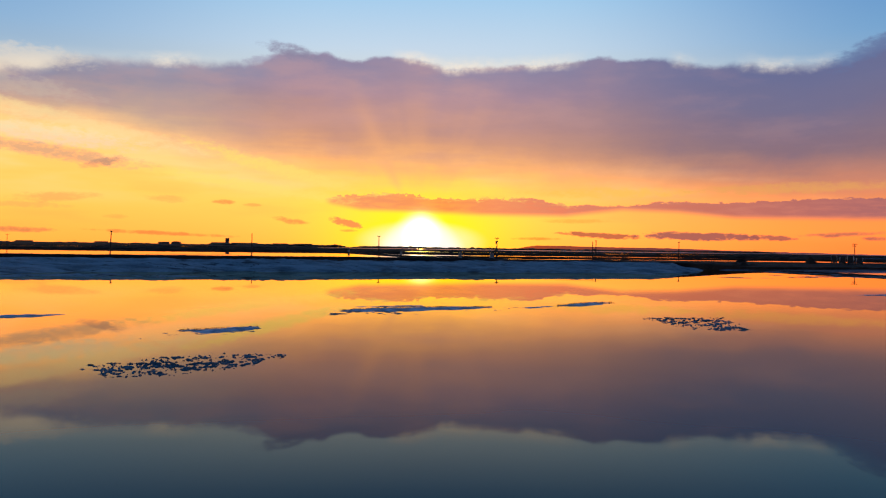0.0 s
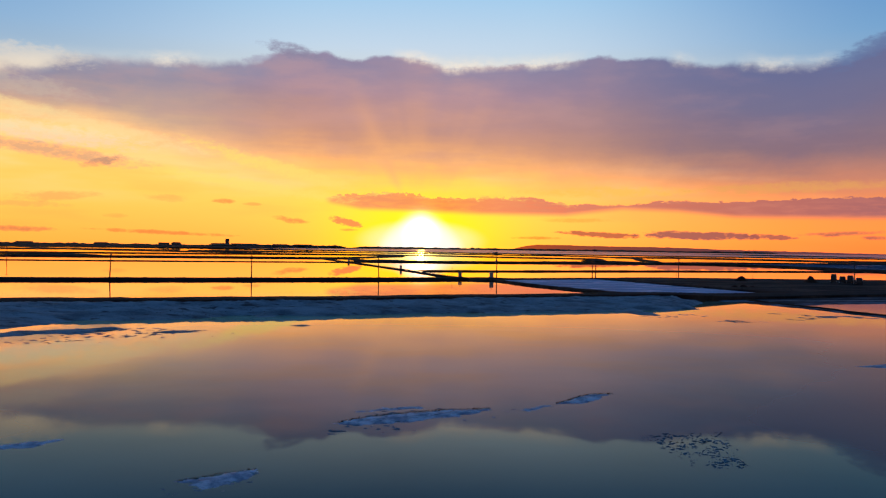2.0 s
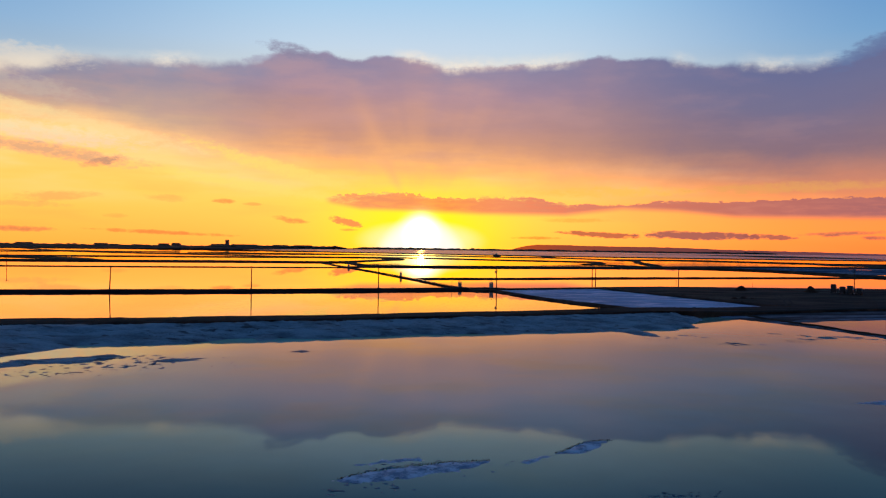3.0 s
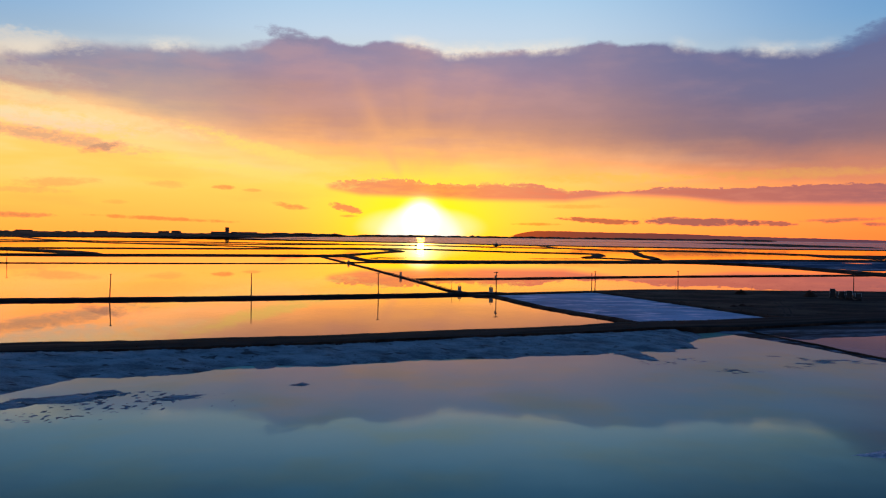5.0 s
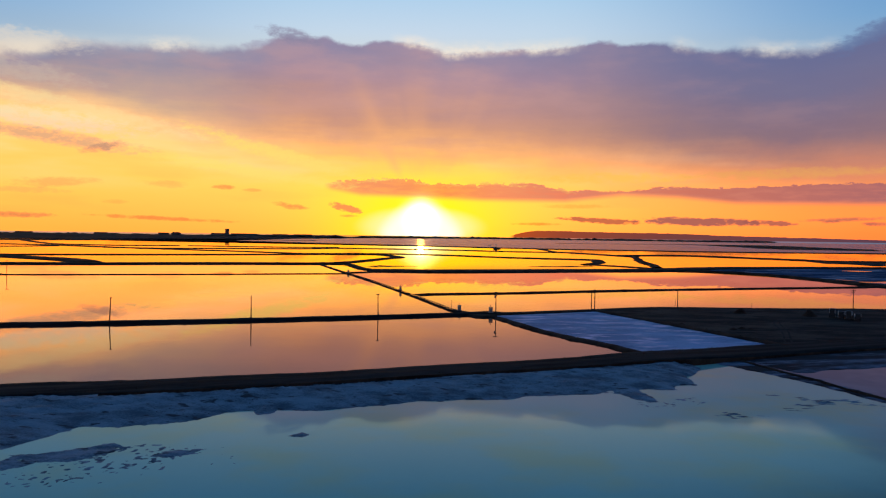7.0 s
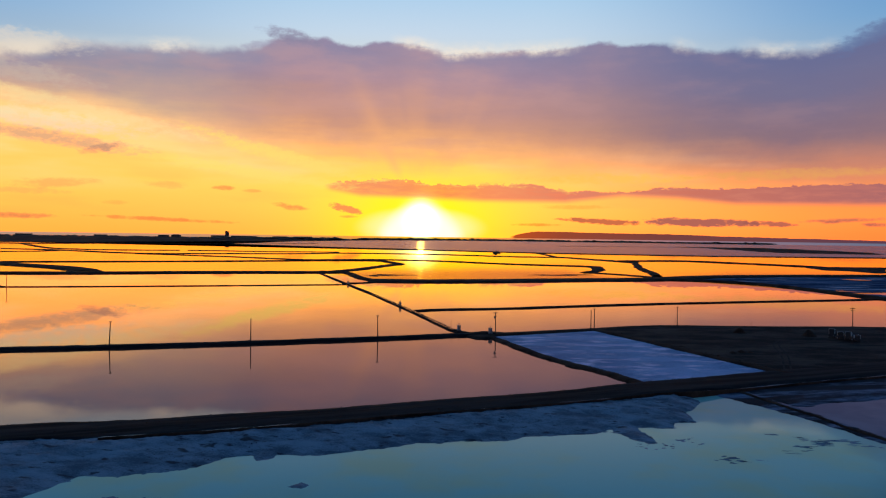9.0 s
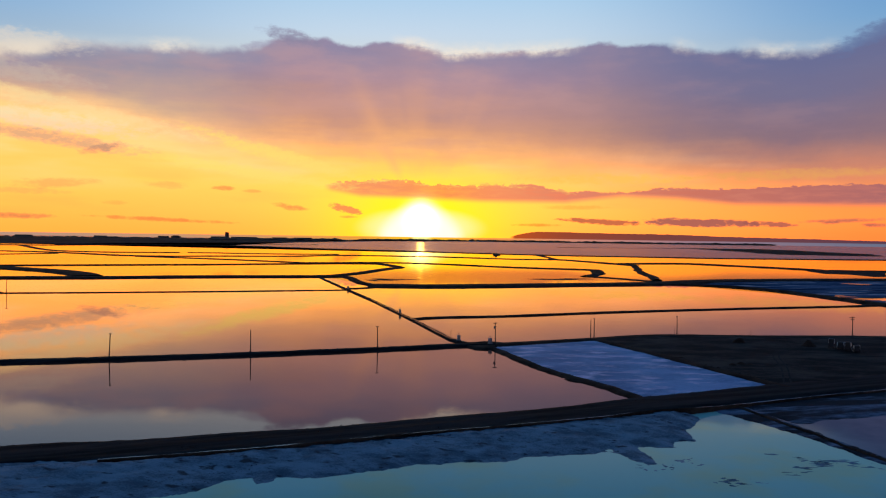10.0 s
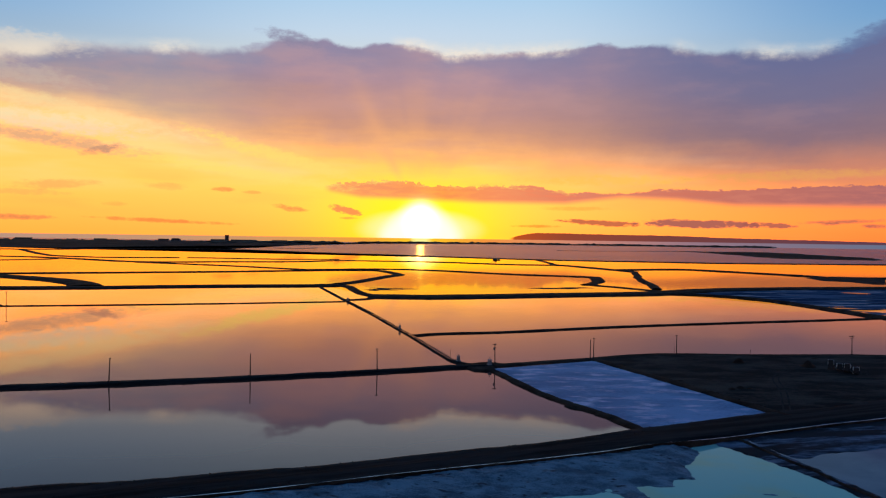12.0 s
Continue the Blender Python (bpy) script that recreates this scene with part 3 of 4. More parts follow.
sheet("water", [(-6000, -1500), (6000, -1500), (6000, 4985), (-6000, 4985)], -0.02, FARBRINE, "still reddish brine in wide far salt ponds")
sheet("water", [(-800, 300), (-420, 140), (-140, 118), (-79, 134), (-36, 146), (2, 161), (48, 181), (128, 219), (420, 350), (420, 600), (282, 520), (190, 668),
                (0, 603), (-66, 622), (-110, 712), (-300, 652), (-800, 500)], 0.0, BRINE, "still brown-red brine mirroring the sunset clouds")
sheet("water", [(-900, -900), (140, -900), (110, 60), (82.1, 140.6), (79.7, 149.5), (76, 165.7), (71.3, 185.7), (48, 180), (2, 160), (-36, 145), (-79, 133), (-140, 117),
                (-900, 20)], 0.012, NEARBRINE, "shallow teal brine over a pale salt bed")
sheet("water", [(110, 60), (500, 60), (500, 330), (130, 215), (71.3, 185.7), (76, 165.7), (79.7, 149.5), (82.1, 140.6)], 0.006, WETSALT,
      "shallow dull pink brine beside a low dike")
sheet("water", [(-626, 2213), (-473, 2113), (-292, 1947), (-114, 1846), (0, 1754), (210, 1620), (462, 1566), (590, 1552), (924, 1600), (2400, 1750), (6000, 2100),
                (6000, 4984), (-6000, 4984), (-6000, 3700), (-900, 3600), (-600, 3300)], 0.01, SEA, "ruffled lilac water of the open bay")

# ---- banks and roads, near to far ----
ROAD_NEAR = [(-260.0, 73.0), (-150.0, 106.0), (-77.4, 130.7), (-58.7, 135.0), (-34.5, 143.2), (-22.6, 146.7), (4.7, 158.4), (30.6, 169.1), (57.1, 184.3), (80.3, 197.8), (102.8, 207.9), (126.9, 218.2), (235.0, 275.8)]
bank("road_bank", [(x - 0.5, y + 1.1) for x, y in ROAD_NEAR], 12.6, 1.6, 1.8, 1.2, ROAD, "dark packed-earth road on a bank between ponds", 3, 0.35, ruts=True, sinks=True)
bank("road_bank", [(-420, 150), (-240, 200), (-133.8, 231.0), (-103.9, 239.5), (-62.7, 252.5), (-22.2, 267.6), (3.9, 278.3), (19.3, 282.1)], 4.1, 0.85, 0.9, 1.8, ROAD,
     "dark earth service road with a line of poles", 11, 0.8)
bank("bank", [(10, 281), (19.3, 283.4), (36.2, 291.4), (59.8, 302.2), (78.2, 312.0), (97.7, 317.4), (133.3, 317.6), (171.5, 321.1), (186.3, 320.9), (304, 322)], 4.0, 0.5, 1.2, 2.0, EARTH,
     "dark earth edge of a levelled field", 17, 0.8)
bank("road_bank", [(-109.4, 690), (-68.7, 552), (-42.0, 463), (-21.8, 391), (-12.4, 357), (-0.3, 311), (4.5, 294), (9.5, 285.5), (17, 283)], 2.2, 0.6, 0.35, 2.0, ROAD,
     "narrow dirt road on a dike with two wheel tracks", 23, 0.7, ruts=True)
bank("bank", [(17.7, 276), (20.4, 267.6), (29.9, 236.8), (37.5, 219.6), (44.0, 207.9), (50.2, 191.7), (52.9, 184.6)], 2.5, 0.55, 0.8, 1.0, EARTH, "low dark dike along a white salt pan", 29, 1.2)
bank("bank", [(35.8, 217.3), (37.6, 213.9), (41.4, 211.3), (44.2, 204.9)], 0.8, 0.3, 0.7, 0.6, EARTH, "short muddy spit beside a low dike", 30, 1.5)
bank("bank", [(60.0, 302.0), (68.8, 279.5), (77.6, 255.6), (86.6, 230.0), (93.2, 211.8), (97, 205.5)], 2.8, 0.6, 1.2, 1.2, EARTH, "dark earth edge between salt pan and field", 31, 1.0)
bank("bank", [(70.3, 190.7), (73.3, 177.1), (76.0, 165.7), (78.3, 157.9), (79.7, 149.5), (82.1, 140.6), (90, 105), (100, 60)], 0.7, 0.36, 0.6, 0.7, EARTH, "low dark dike with a ragged edge", 37, 1.2)
bank("bank", [(-420, 440), (-278.0, 480), (-214.6, 497.5), (-147.0, 519), (-69.2, 547)], 2.6, 0.5, 0.8, 3.0, EARTH, "thin low dike across a pond", 41)
bank("bank", [(-312, 512), (-292, 497), (-279, 484)], 2.8, 0.5, 0.8, 2.0, EARTH, "short oblique dike at a pole", 42)
bank("bank", [(-13.3, 366), (0.6, 374), (33.7, 385), (97.7, 414.5), (169.8, 442), (250.6, 470), (284, 483), (420, 530)], 3.0, 0.65, 0.8, 3.0, EARTH, "thin straight dike across a pond", 43)
bank("bank", [(-620, 560), (-366.5, 628), (-301.9, 645), (-283.5, 652), (-197.0, 688), (-118, 709), (-99, 722)], 21.0, 1.15, 3.0, 6.0, EARTH, "broad dark levee between far ponds", 47, 0.4)
bank("bank", [(-116, 724), (-100, 722), (-85, 700), (-68.2, 634), (-55, 604)], 6.5, 1.0, 1.8, 5.0, EARTH, "sloping dike at the corner of two ponds", 52, 0.8)
bank("bank", [(-57, 595), (-40, 596), (0.5, 600), (103.6, 637), (190.0, 673), (252, 721), (351, 762), (463, 790), (800, 870)], 27.0, 1.15, 3.0, 5.0, EARTH,
     "broad dark levee with an angled bend", 53, 0.35)
bank("bank", [(-71.0, 560), (-60.1, 567), (-44.7, 587)], 4.0, 0.6, 1.0, 3.0, EARTH, "short low dike at a road corner", 59)
bank("bank", [(-100, 736), (-84, 786), (-62, 893), (-52, 925), (-69, 990), (-94, 1030), (-167, 1008), (-269, 945), (-385, 888), (-488, 838), (-700, 730)], 9.5, 1.0, 3.0, 5.0, EARTH,
     "curved dark levee ending in a hooked bend", 61, 0.6)
bank("bank", [(-560, 850), (-463, 797), (-412, 766), (-369, 738), (-332, 700), (-308.2, 664)], 24.0, 1.15, 3.0, 6.0, EARTH, "oblique dark levee joining a longer one", 67, 0.4)
bank("bank", [(-1100, 1480), (-806, 1396), (-680, 1349), (-485, 1222), (-360, 1270), (-256, 1314), (-190, 1400), (-108, 1406), (0, 1390), (114, 1322), (172, 1318), (209, 1306), (260, 1152), (273, 1102)], 15.0, 1.0, 5.0, 9.0, EARTH, "long winding dike through far ponds", 71, 0.9)
bank("bank", [(262, 1150), (273, 1102), (250, 980), (243, 956), (231, 892), (212, 770), (204, 725)], 6.0, 1.3, 2.5, 6.0, EARTH, "winding dike meeting a broad levee", 72, 1.6)
bank("bank", [(-760, 1150), (-702, 1212), (-671, 1255), (-654, 1298)], 9.0, 0.8, 3.0, 8.0, EARTH, "short spur of a far dike", 73)
bank("bank", [(-477, 1202), (-317, 1120), (-185, 1030)], 9.0, 0.9, 3.0, 8.0, EARTH, "thin far dike", 79)
bank("bank", [(-185, 1028), (-82, 1076), (0, 1050), (84, 980), (178, 936), (182, 912), (171, 842), (148, 780)], 9.0, 1.0, 4.0, 7.0, EARTH, "thin far dike with a bent end", 83)
bank("bank", [(148, 780), (174, 743), (198, 700)], 6.0, 0.7, 2.0, 6.0, EARTH, "short thin dike", 89)
bank("bank", [(-1022, 1865), (-773, 1502), (-677, 1428), (-605, 1408), (-495, 1444)], 12.0, 1.0, 4.0, 10.0, EARTH, "thin dike far across the ponds", 97)
bank("bank", [(-480, 1451), (-409, 1448), (-321, 1436), (-200, 1475)], 10.0, 0.9, 4.0, 10.0, EARTH, "thin dike far across the ponds", 101)
bank("bank", [(-1500, 1850), (-1104, 1912), (-979, 1973), (-853, 2169), (-626, 2213), (-473, 2113), (-292, 1947), (-114, 1846), (0, 1754), (210, 1620), (462, 1566), (590, 1552), (924, 1600), (1600, 1700)],
     22.0, 1.2, 5.0, 14.0, EARTH, "long outer dike between ponds and bay", 103, 0.6)
bank("bank", [(198, 1618), (199, 1447), (197, 1308)], 7.0, 1.0, 3.0, 10.0, EARTH, "cross dike near the bay", 107)
bank("bank", [(-713, 2519), (-460, 2508), (-437, 2646)], 11.0, 1.0, 4.0, 14.0, EARTH, "outer dike in the bay", 109)
bank("bank", [(270, 1160), (370, 1205), (428, 1146), (494, 1035), (505, 996), (580, 1003), (900, 1010)], 14.0, 1.4, 5.0, 8.0, EARTH, "dark dike running towards a mud bank", 113, 0.9)
bank("bank", [(407, 2752), (657, 2824), (990, 2947)], 10.0, 0.8, 6.0, 16.0, EARTH, "thin bar in the bay", 127)
bank("bank", [(180, 668), (226.8, 656), (258.0, 614), (270.9, 548), (279.8, 481), (300, 420)], 8.0, 1.2, 2.0, 3.0, EARTH, "dark dike beside a bluish salt pan", 131, 0.8)


def strip(name, points, offset, width, z, step, mat, label, seed):
    """A narrow ribbon of standing water beside or on a road."""
    line = along(points, step)
    way = np.gradient(line, axis=0)
    way /= np.linalg.norm(way, axis=1)[:, None] + 1e-9
    side = np.stack([-way[:, 1], way[:, 0]], 1)
    s = np.arange(len(line)) * step
    w = width * np.clip(0.7 + 0.7 * grain(s, s * 0, step * 9, seed, 3), 0.25, 1.2)
    mid = offset + 0.3 * width * grain(s, s * 0 + 4, step * 6, seed + 2, 2)
    a, b = line + side * (mid - w / 2)[:, None], line + side * (mid + w / 2)[:, None]
    z = 1.88 * road_top(line[:, 0]) / 1.6 - 0.24 if z is None else np.full(len(line), z)
    V = np.vstack([np.column_stack([a, z]), np.column_stack([b, z])]).tolist()
    n = len(line)
    return tagged(mesh(name, V, [(i, i + 1, n + i + 1, n + i) for i in range(n - 1)], mat), label, "puddle", kind="structure")


DITCH = [(-58.0, 129.4), (-34.4, 137.4), (-23.0, 142.1), (-9.8, 147.8), (2.2, 152.5), (15.0, 157.5), (33.9, 165.2), (47.5, 172.4), (61.2, 178.8), (76.6, 187.0), (98.9, 197.4), (121.9, 206.9), (143, 217.6)]
bank("bank", [(x + 0.3, y - 0.72) for x, y in DITCH], 0.22, 1.88, 0.3, 1.0, EARTH, "low muddy ridge beside a ditch", 78, 0.12, sinks=True)
strip("water", DITCH, 0.0, 0.62, None, 1.0, PALEBRINE, "thin ditch of standing water beside a road", 81)
strip("water", [(-42.0, 463), (-21.8, 391), (-12.4, 357), (-0.3, 311), (4.5, 294)], -0.55, 0.36, 0.60, 2.0, BRINE, "wet wheel track on a dirt road", 83)
strip("water", [(-42.0, 463), (-21.8, 391), (-12.4, 357), (-0.3, 311), (4.5, 294)], 0.55, 0.36, 0.60, 2.0, BRINE, "wet wheel track on a dirt road", 87)

# ---- salt bank, pans, field, mud ----
SALT_EDGE = [(-150, 62), (-100, 84), (-57.3, 101.4), (-54.4, 109.8), (-53.4, 113.4), (-48.6, 113.5), (-43.6, 115.8), (-37.5, 118.6), (-34.8, 124.0), (-31, 125.6), (-29.7, 122.2), (-27.4, 123.7),
             (-26.8, 126.2), (-20.4, 125.9), (-16.8, 127.3), (-8.6, 131.5), (-3.9, 134.1), (2.1, 135.1), (10.2, 136.2), (12.3, 137.8), (18.8, 140.3), (28.4, 141.9), (32.3, 145.3),
             (33.6, 141.2), (36.8, 134.6), (39.8, 136.4), (38.8, 147.1), (45.3, 147.1), (46.9, 151.4), (51.6, 152.1), (52.6, 162.0), (56.9, 167.3), (58.4, 173.0), (56, 178)]
SALT_CREST = [(56.0, 178.5), (49.6, 167.7), (38.5, 162.7), (25.7, 157.8), (2.2, 148.9), (-22.4, 138.3), (-32.8, 134.6), (-54.6, 127.5), (-71.9, 124.7), (-88.6, 122.2), (-150.0, 98.0)]


def to_line(points, x, y):
    """Distance to a line."""
    best = np.full(x.shape, 1e9)
    for (ax, ay), (bx, by) in zip(points, points[1:]):
        dx, dy = bx - ax, by - ay
        k = np.clip(((x - ax) * dx + (y - ay) * dy) / (dx * dx + dy * dy), 0, 1)
        best = np.minimum(best, np.hypot(x - ax - k * dx, y - ay - k * dy))
    return best


def salt_height(x, y, d):
    """From the water's edge up to a crest beside the road, then down behind it."""
    front, crest = to_line(SALT_EDGE, x, y), to_line(SALT_CREST, x, y)
    face = inside(SALT_EDGE + SALT_CREST, x, y)
    rough = 0.9 * grain(x, y, 4.0, 5) + 0.5 * grain(x, y, 1.2, 6)
    up = np.where(face > 0, (front + rough) / (front + crest + 0.5), np.where(crest < front, 1.0, -(front - rough) / 6))
    z = -0.12 + 1.95 * np.clip(up, -0.25, 1.0)
    z = np.where(up > 0, -0.12 + 1.95 * np.clip(up, 0, 1) ** 0.75, z)
    behind = (face <= 0) & (crest < front)
    z = np.where(behind, np.maximum(1.83 - 0.75 * crest, 1.30), z)
    z = z - 1.1 * ease(x, 49, 58) * ease(z, 0.5, 1.8)
    lump = 0.25 * grain(x, y, 9, 1) + 0.27 * grain(x, y, 2.4, 2) + 0.12 * np.abs(grain(x, y, 1.0, 3))
    return z + lump * np.clip(up, 0, 0.6) * 1.6


tagged(relief("salt_bank", SALT_EDGE + SALT_CREST, 0.42, salt_height, SALT, 3.4), "long heaped bank of grey-blue dirty salt", "salt bank", kind="structure")

PAN_POLY = [(19.5, 276.5), (58.8, 296.5), (67.6, 279), (76.4, 255), (85.3, 229), (90.6, 211.8), (72, 203), (50.5, 192.0), (44, 208), (37.5, 220), (30, 238)]
tagged(relief("salt_pan", PAN_POLY, 0.8, lambda x, y, d: 0.075 + 0.05 * grain(x, y, 12, 8) + 0.02 * grain(x, y, 2, 9), PAN, 1.6), "flat white salt pan, skylight blue painted in, with pale wet streaks", "salt pan", kind="structure")

FARPAN = [(226, 676), (278, 722), (452, 772), (620, 800), (500, 600), (300, 450), (280, 492), (272, 550), (260, 618)]
tagged(relief("salt_flat", FARPAN, 4.0, lambda x, y, d: 0.022 + 0.09 * grain(x, y, 38, 12) + 0.06 * grain(x * 0.5, y * 1.6, 16, 13), FARSALT, 8.0), "bluish salt flat with shallow pink puddles", "salt flat", kind="structure")

FIELD_POLY = [(61.8, 303.8), (78.1, 312), (97.5, 316.5), (133.2, 317), (171.2, 320), (186.4, 320), (304, 321), (304, 304), (130.1, 223.8), (105.3, 213.7), (94.6, 210.7), (87.6, 230.4), (78.6, 256), (69.8, 280)]


def field_height(x, y, d):
    return 0.32 + 0.10 * grain(x, y, 18, 21) + 0.05 * grain(x * 0.4, y * 1.8, 5, 22) + 0.08 * ease(y, 285, 312)


tagged(relief("field", FIELD_POLY, 1.2, field_height, FIELD, 1.5),
       "bare dark muddy field with faint wheel tracks", "field", kind="structure")

TRACK = surface("trodden_mud", (0.010, 0.012, 0.014, 1), (0.034, 0.033, 0.033, 1), 0.9, 0.2, 1.5, 0.5, 0.08, 0.04)


def wheel_track(points, width, label):
    line = along(points, 1.2)
    way = np.gradient(line, axis=0)
    way /= np.linalg.norm(way, axis=1)[:, None] + 1e-9
    side = np.stack([-way[:, 1], way[:, 0]], 1)
    V, F, n = [], [], len(line)
    for off in (-0.9, -0.9 + width, 0.9, 0.9 + width):
        p = line + side * (off + 0.12 * grain(np.arange(n), np.arange(n) * 0 + off, 4, 91))[:, None]
        V += np.column_stack([p, field_height(p[:, 0], p[:, 1], 0) + 0.03]).tolist()
    for k in (0, 2 * n):
        F += [(k + i, k + i + 1, k + n + i + 1, k + n + i) for i in range(n - 1)]
    return tagged(mesh("wheel_track", V, F, TRACK), label, "wheel track", kind="structure")


wheel_track([(97, 213), (108, 240), (118, 268), (140, 292), (175, 304)], 0.55, "faint double wheel track across the dark field")
wheel_track([(112, 250), (135, 262), (150, 272), (156, 282)], 0.55, "faint double wheel track towards parked trucks")

MUD_POLY = [(71.5, 189), (73.5, 178), (77, 167.5), (81, 167), (90, 171.5), (104, 176.5), (130, 184), (220, 205), (260, 268), (128.5, 215), (104, 205), (87, 197)]
tagged(relief("mud_flat", MUD_POLY, 0.9, lambda x, y, d: -0.12 + 0.30 * ease(d, -1, 4) + 0.12 * grain(x, y, 11, 31) + 0.05 * grain(x, y, 2.5, 32), MUDSALT, 1.8),
       "dark mud flat crusted with bluish salt", "mud flat", kind="structure")

FRINGE = [(61, 185), (65, 177), (71, 165.5), (74.5, 157), (77, 149), (79.5, 140), (87.5, 106), (93, 106), (84.5, 140), (82, 150), (78.5, 166), (75.5, 178), (71, 190)]
tagged(relief("salt_shore", FRINGE, 0.4, lambda x, y, d: -0.10 + 0.22 * ease(d + 0.8 * grain(x, y, 2.5, 35), -0.6, 1.4) + 0.06 * grain(x, y, 1.2, 36), MUDSALT, 1.2), "ragged grey salt shore below a low dike", "salt shore", kind="structure")

JUNCTION = [(8.3, 285.6), (8.6, 277.5), (11.1, 271.8), (16.8, 270), (19.5, 277.9), (26.3, 287.1), (17.5, 291)]
tagged(relief("earth_platform", JUNCTION, 0.6, lambda x, y, d: -0.3 + 0.95 * ease(d + 0.5 * grain(x, y, 2.5, 131), -0.8, 1.6) + 0.10 * grain(x, y, 3, 132), EARTH, 1.6), "trampled earth platform where dikes and roads meet", "embankment", kind="structure")
for shoal_edge, seed in (([(-66.5, 668), (-60, 694), (-43, 703), (-24.6, 698), (-24, 684), (-40.7, 668), (-57, 656)], 141), ([(63, 700), (96, 727), (131, 742), (142, 734), (114, 713), (80, 692)], 145)):
    tagged(relief("mud_shoal", shoal_edge, 1.6, lambda x, y, d, k=seed: np.clip(0.10 * grain(x * 0.35, y * 1.1, 7, k) + 0.05 * ease(d, -4, 6) - 0.045, -0.2, 0.1), EARTH, 5.0), "low dark mud shoals just above the brine", "mud shoal", kind="structure")

URMUD = [(468, 990), (526, 1040), (557, 1027), (581, 1005), (497, 859), (483, 866), (478, 918), (458, 925)]
tagged(relief("mud_bank", URMUD, 5.0, lambda x, y, d: -0.5 + 1.3 * ease(d, -8, 12) + 0.35 * grain(x, y, 30, 41), EARTH, 12.0), "dark mud bank among far ponds", "mud bank", kind="structure")

SEASPIT = [(883, 3026), (1033, 3075), (1284, 3080), (1316, 2765), (1290, 2517), (1312, 2271), (1115, 1931), (1036, 1963), (950, 1995), (884, 2014), (878, 2144), (898, 2408), (923, 2747)]
tagged(relief("spit", SEASPIT, 14.0, lambda x, y, d: -0.5 + 1.0 * ease(d, -30, 60) + 0.75 * grain(x * 0.5, y * 1.3, 70, 51), EARTH, 40.0), "low dark spit of land in the bay", "spit", kind="structure")


# ---- islets of salt crust in the near pond ----
def islet(poly, cell, seed, label, thick=0.10, broken=0.75, lump=0.7, mat=CRUST):
    def height(x, y, d):
        return thick * (np.tanh(d * 1.6) * 0.9 + 0.12 + 0.75 * broken * (grain(x, y, lump, seed) + 0.6 * grain(x, y, lump * 0.25, seed + 1)))
    return tagged(relief("salt_islet", poly, cell, lambda x, y, d: np.maximum(height(x, y, d), -0.08), mat, 1.2), label, "salt crust", "salt crusts in the pond")


islet([(-6.9, 50.1), (-5.3, 51.9), (-3.1, 53.2), (0.8, 54.8), (3.7, 55.4), (2.4, 53.4), (0.0, 52.1), (-2.9, 50.4), (-5.1, 49.6)], 0.13, 201, "long ragged islet of pale blue salt crust")
islet([(8.4, 57.3), (10.0, 59.1), (11.7, 61.3), (14.0, 61.9), (12.3, 59.7), (10.6, 57.6)], 0.13, 205, "small islet of pale blue salt crust")
islet([(-30, 41), (-24.6, 43.9), (-23.6, 44.5), (-22.2, 45.1), (-23.0, 43.4), (-24.0, 43.0), (-30, 39)], 0.13, 209, "narrow tongue of pale salt crust")
islet([(-12.9, 37.3), (-12.0, 37.9), (-10.9, 38.8), (-9.3, 39.8), (-9.5, 38.2), (-10.5, 36.9), (-11.2, 36.4)], 0.10, 213, "ragged salt islet with loose flakes")
islet([(-6.0, 53.6), (-4.0, 55.2), (-1.5, 56.0), (-1.5, 55.2), (-4.0, 54.2)], 0.11, 217, "thin broken strip of salt crust", 0.08, 0.9)
islet([(5.5, 54.8), (7.3, 56.6), (8.2, 56.8), (7.0, 55.0)], 0.11, 219, "few flakes of dark salt crust", 0.08, 1.0)
islet([(-57.0, 93.6), (-55.2, 98.8), (-49.6, 101.5), (-46.9, 103.9), (-45.3, 105.6), (-41.4, 103.6), (-44.0, 99.8), (-47.0, 96.8), (-50.8, 95.9), (-53.1, 92.8)], 0.25, 223, "broken shoal of grey-blue salt crust", 0.12, 1.5, 1.8, SALT)
islet([(-38.0, 99.8), (-36.2, 102.0), (-31.7, 103.2), (-33.4, 100.3), (-35.9, 99.0)], 0.2, 227, "scattered patch of grey salt flakes", 0.10, 1.2, 1.2, SALT)
islet([(-22.0, 110.4), (-20.4, 112.6), (-18.9, 111.3), (-19.9, 109.8)], 0.2, 229, "small grey islet of salt crust", 0.12, 0.4, 0.7, SALT)
islet([(42.3, 78.4), (46.6, 80.5), (54, 81), (50, 77.7), (45.0, 77.6)], 0.2, 231, "low islet of pale blue salt crust", 0.08, 0.6)


def shoal(poly, cell, seed, share, label, size=0.45, sx=1.0, sy=1.0, thick=0.05, mat=SALT):
    """Loose flakes of crust strewn over an outline."""
    def height(x, y, d):
        v = grain(x * sx, y * sy, size, seed, 2) + 0.4 * grain(x, y, size * 8, seed + 3, 2)
        return np.clip(thick * 3 * (v - share) - 0.12 * ease(-d, -0.6, 0.8), -0.05, thick)
    return tagged(relief("salt_flakes", poly, cell, height, mat, 1.0), label, "salt flakes", kind="stuff")


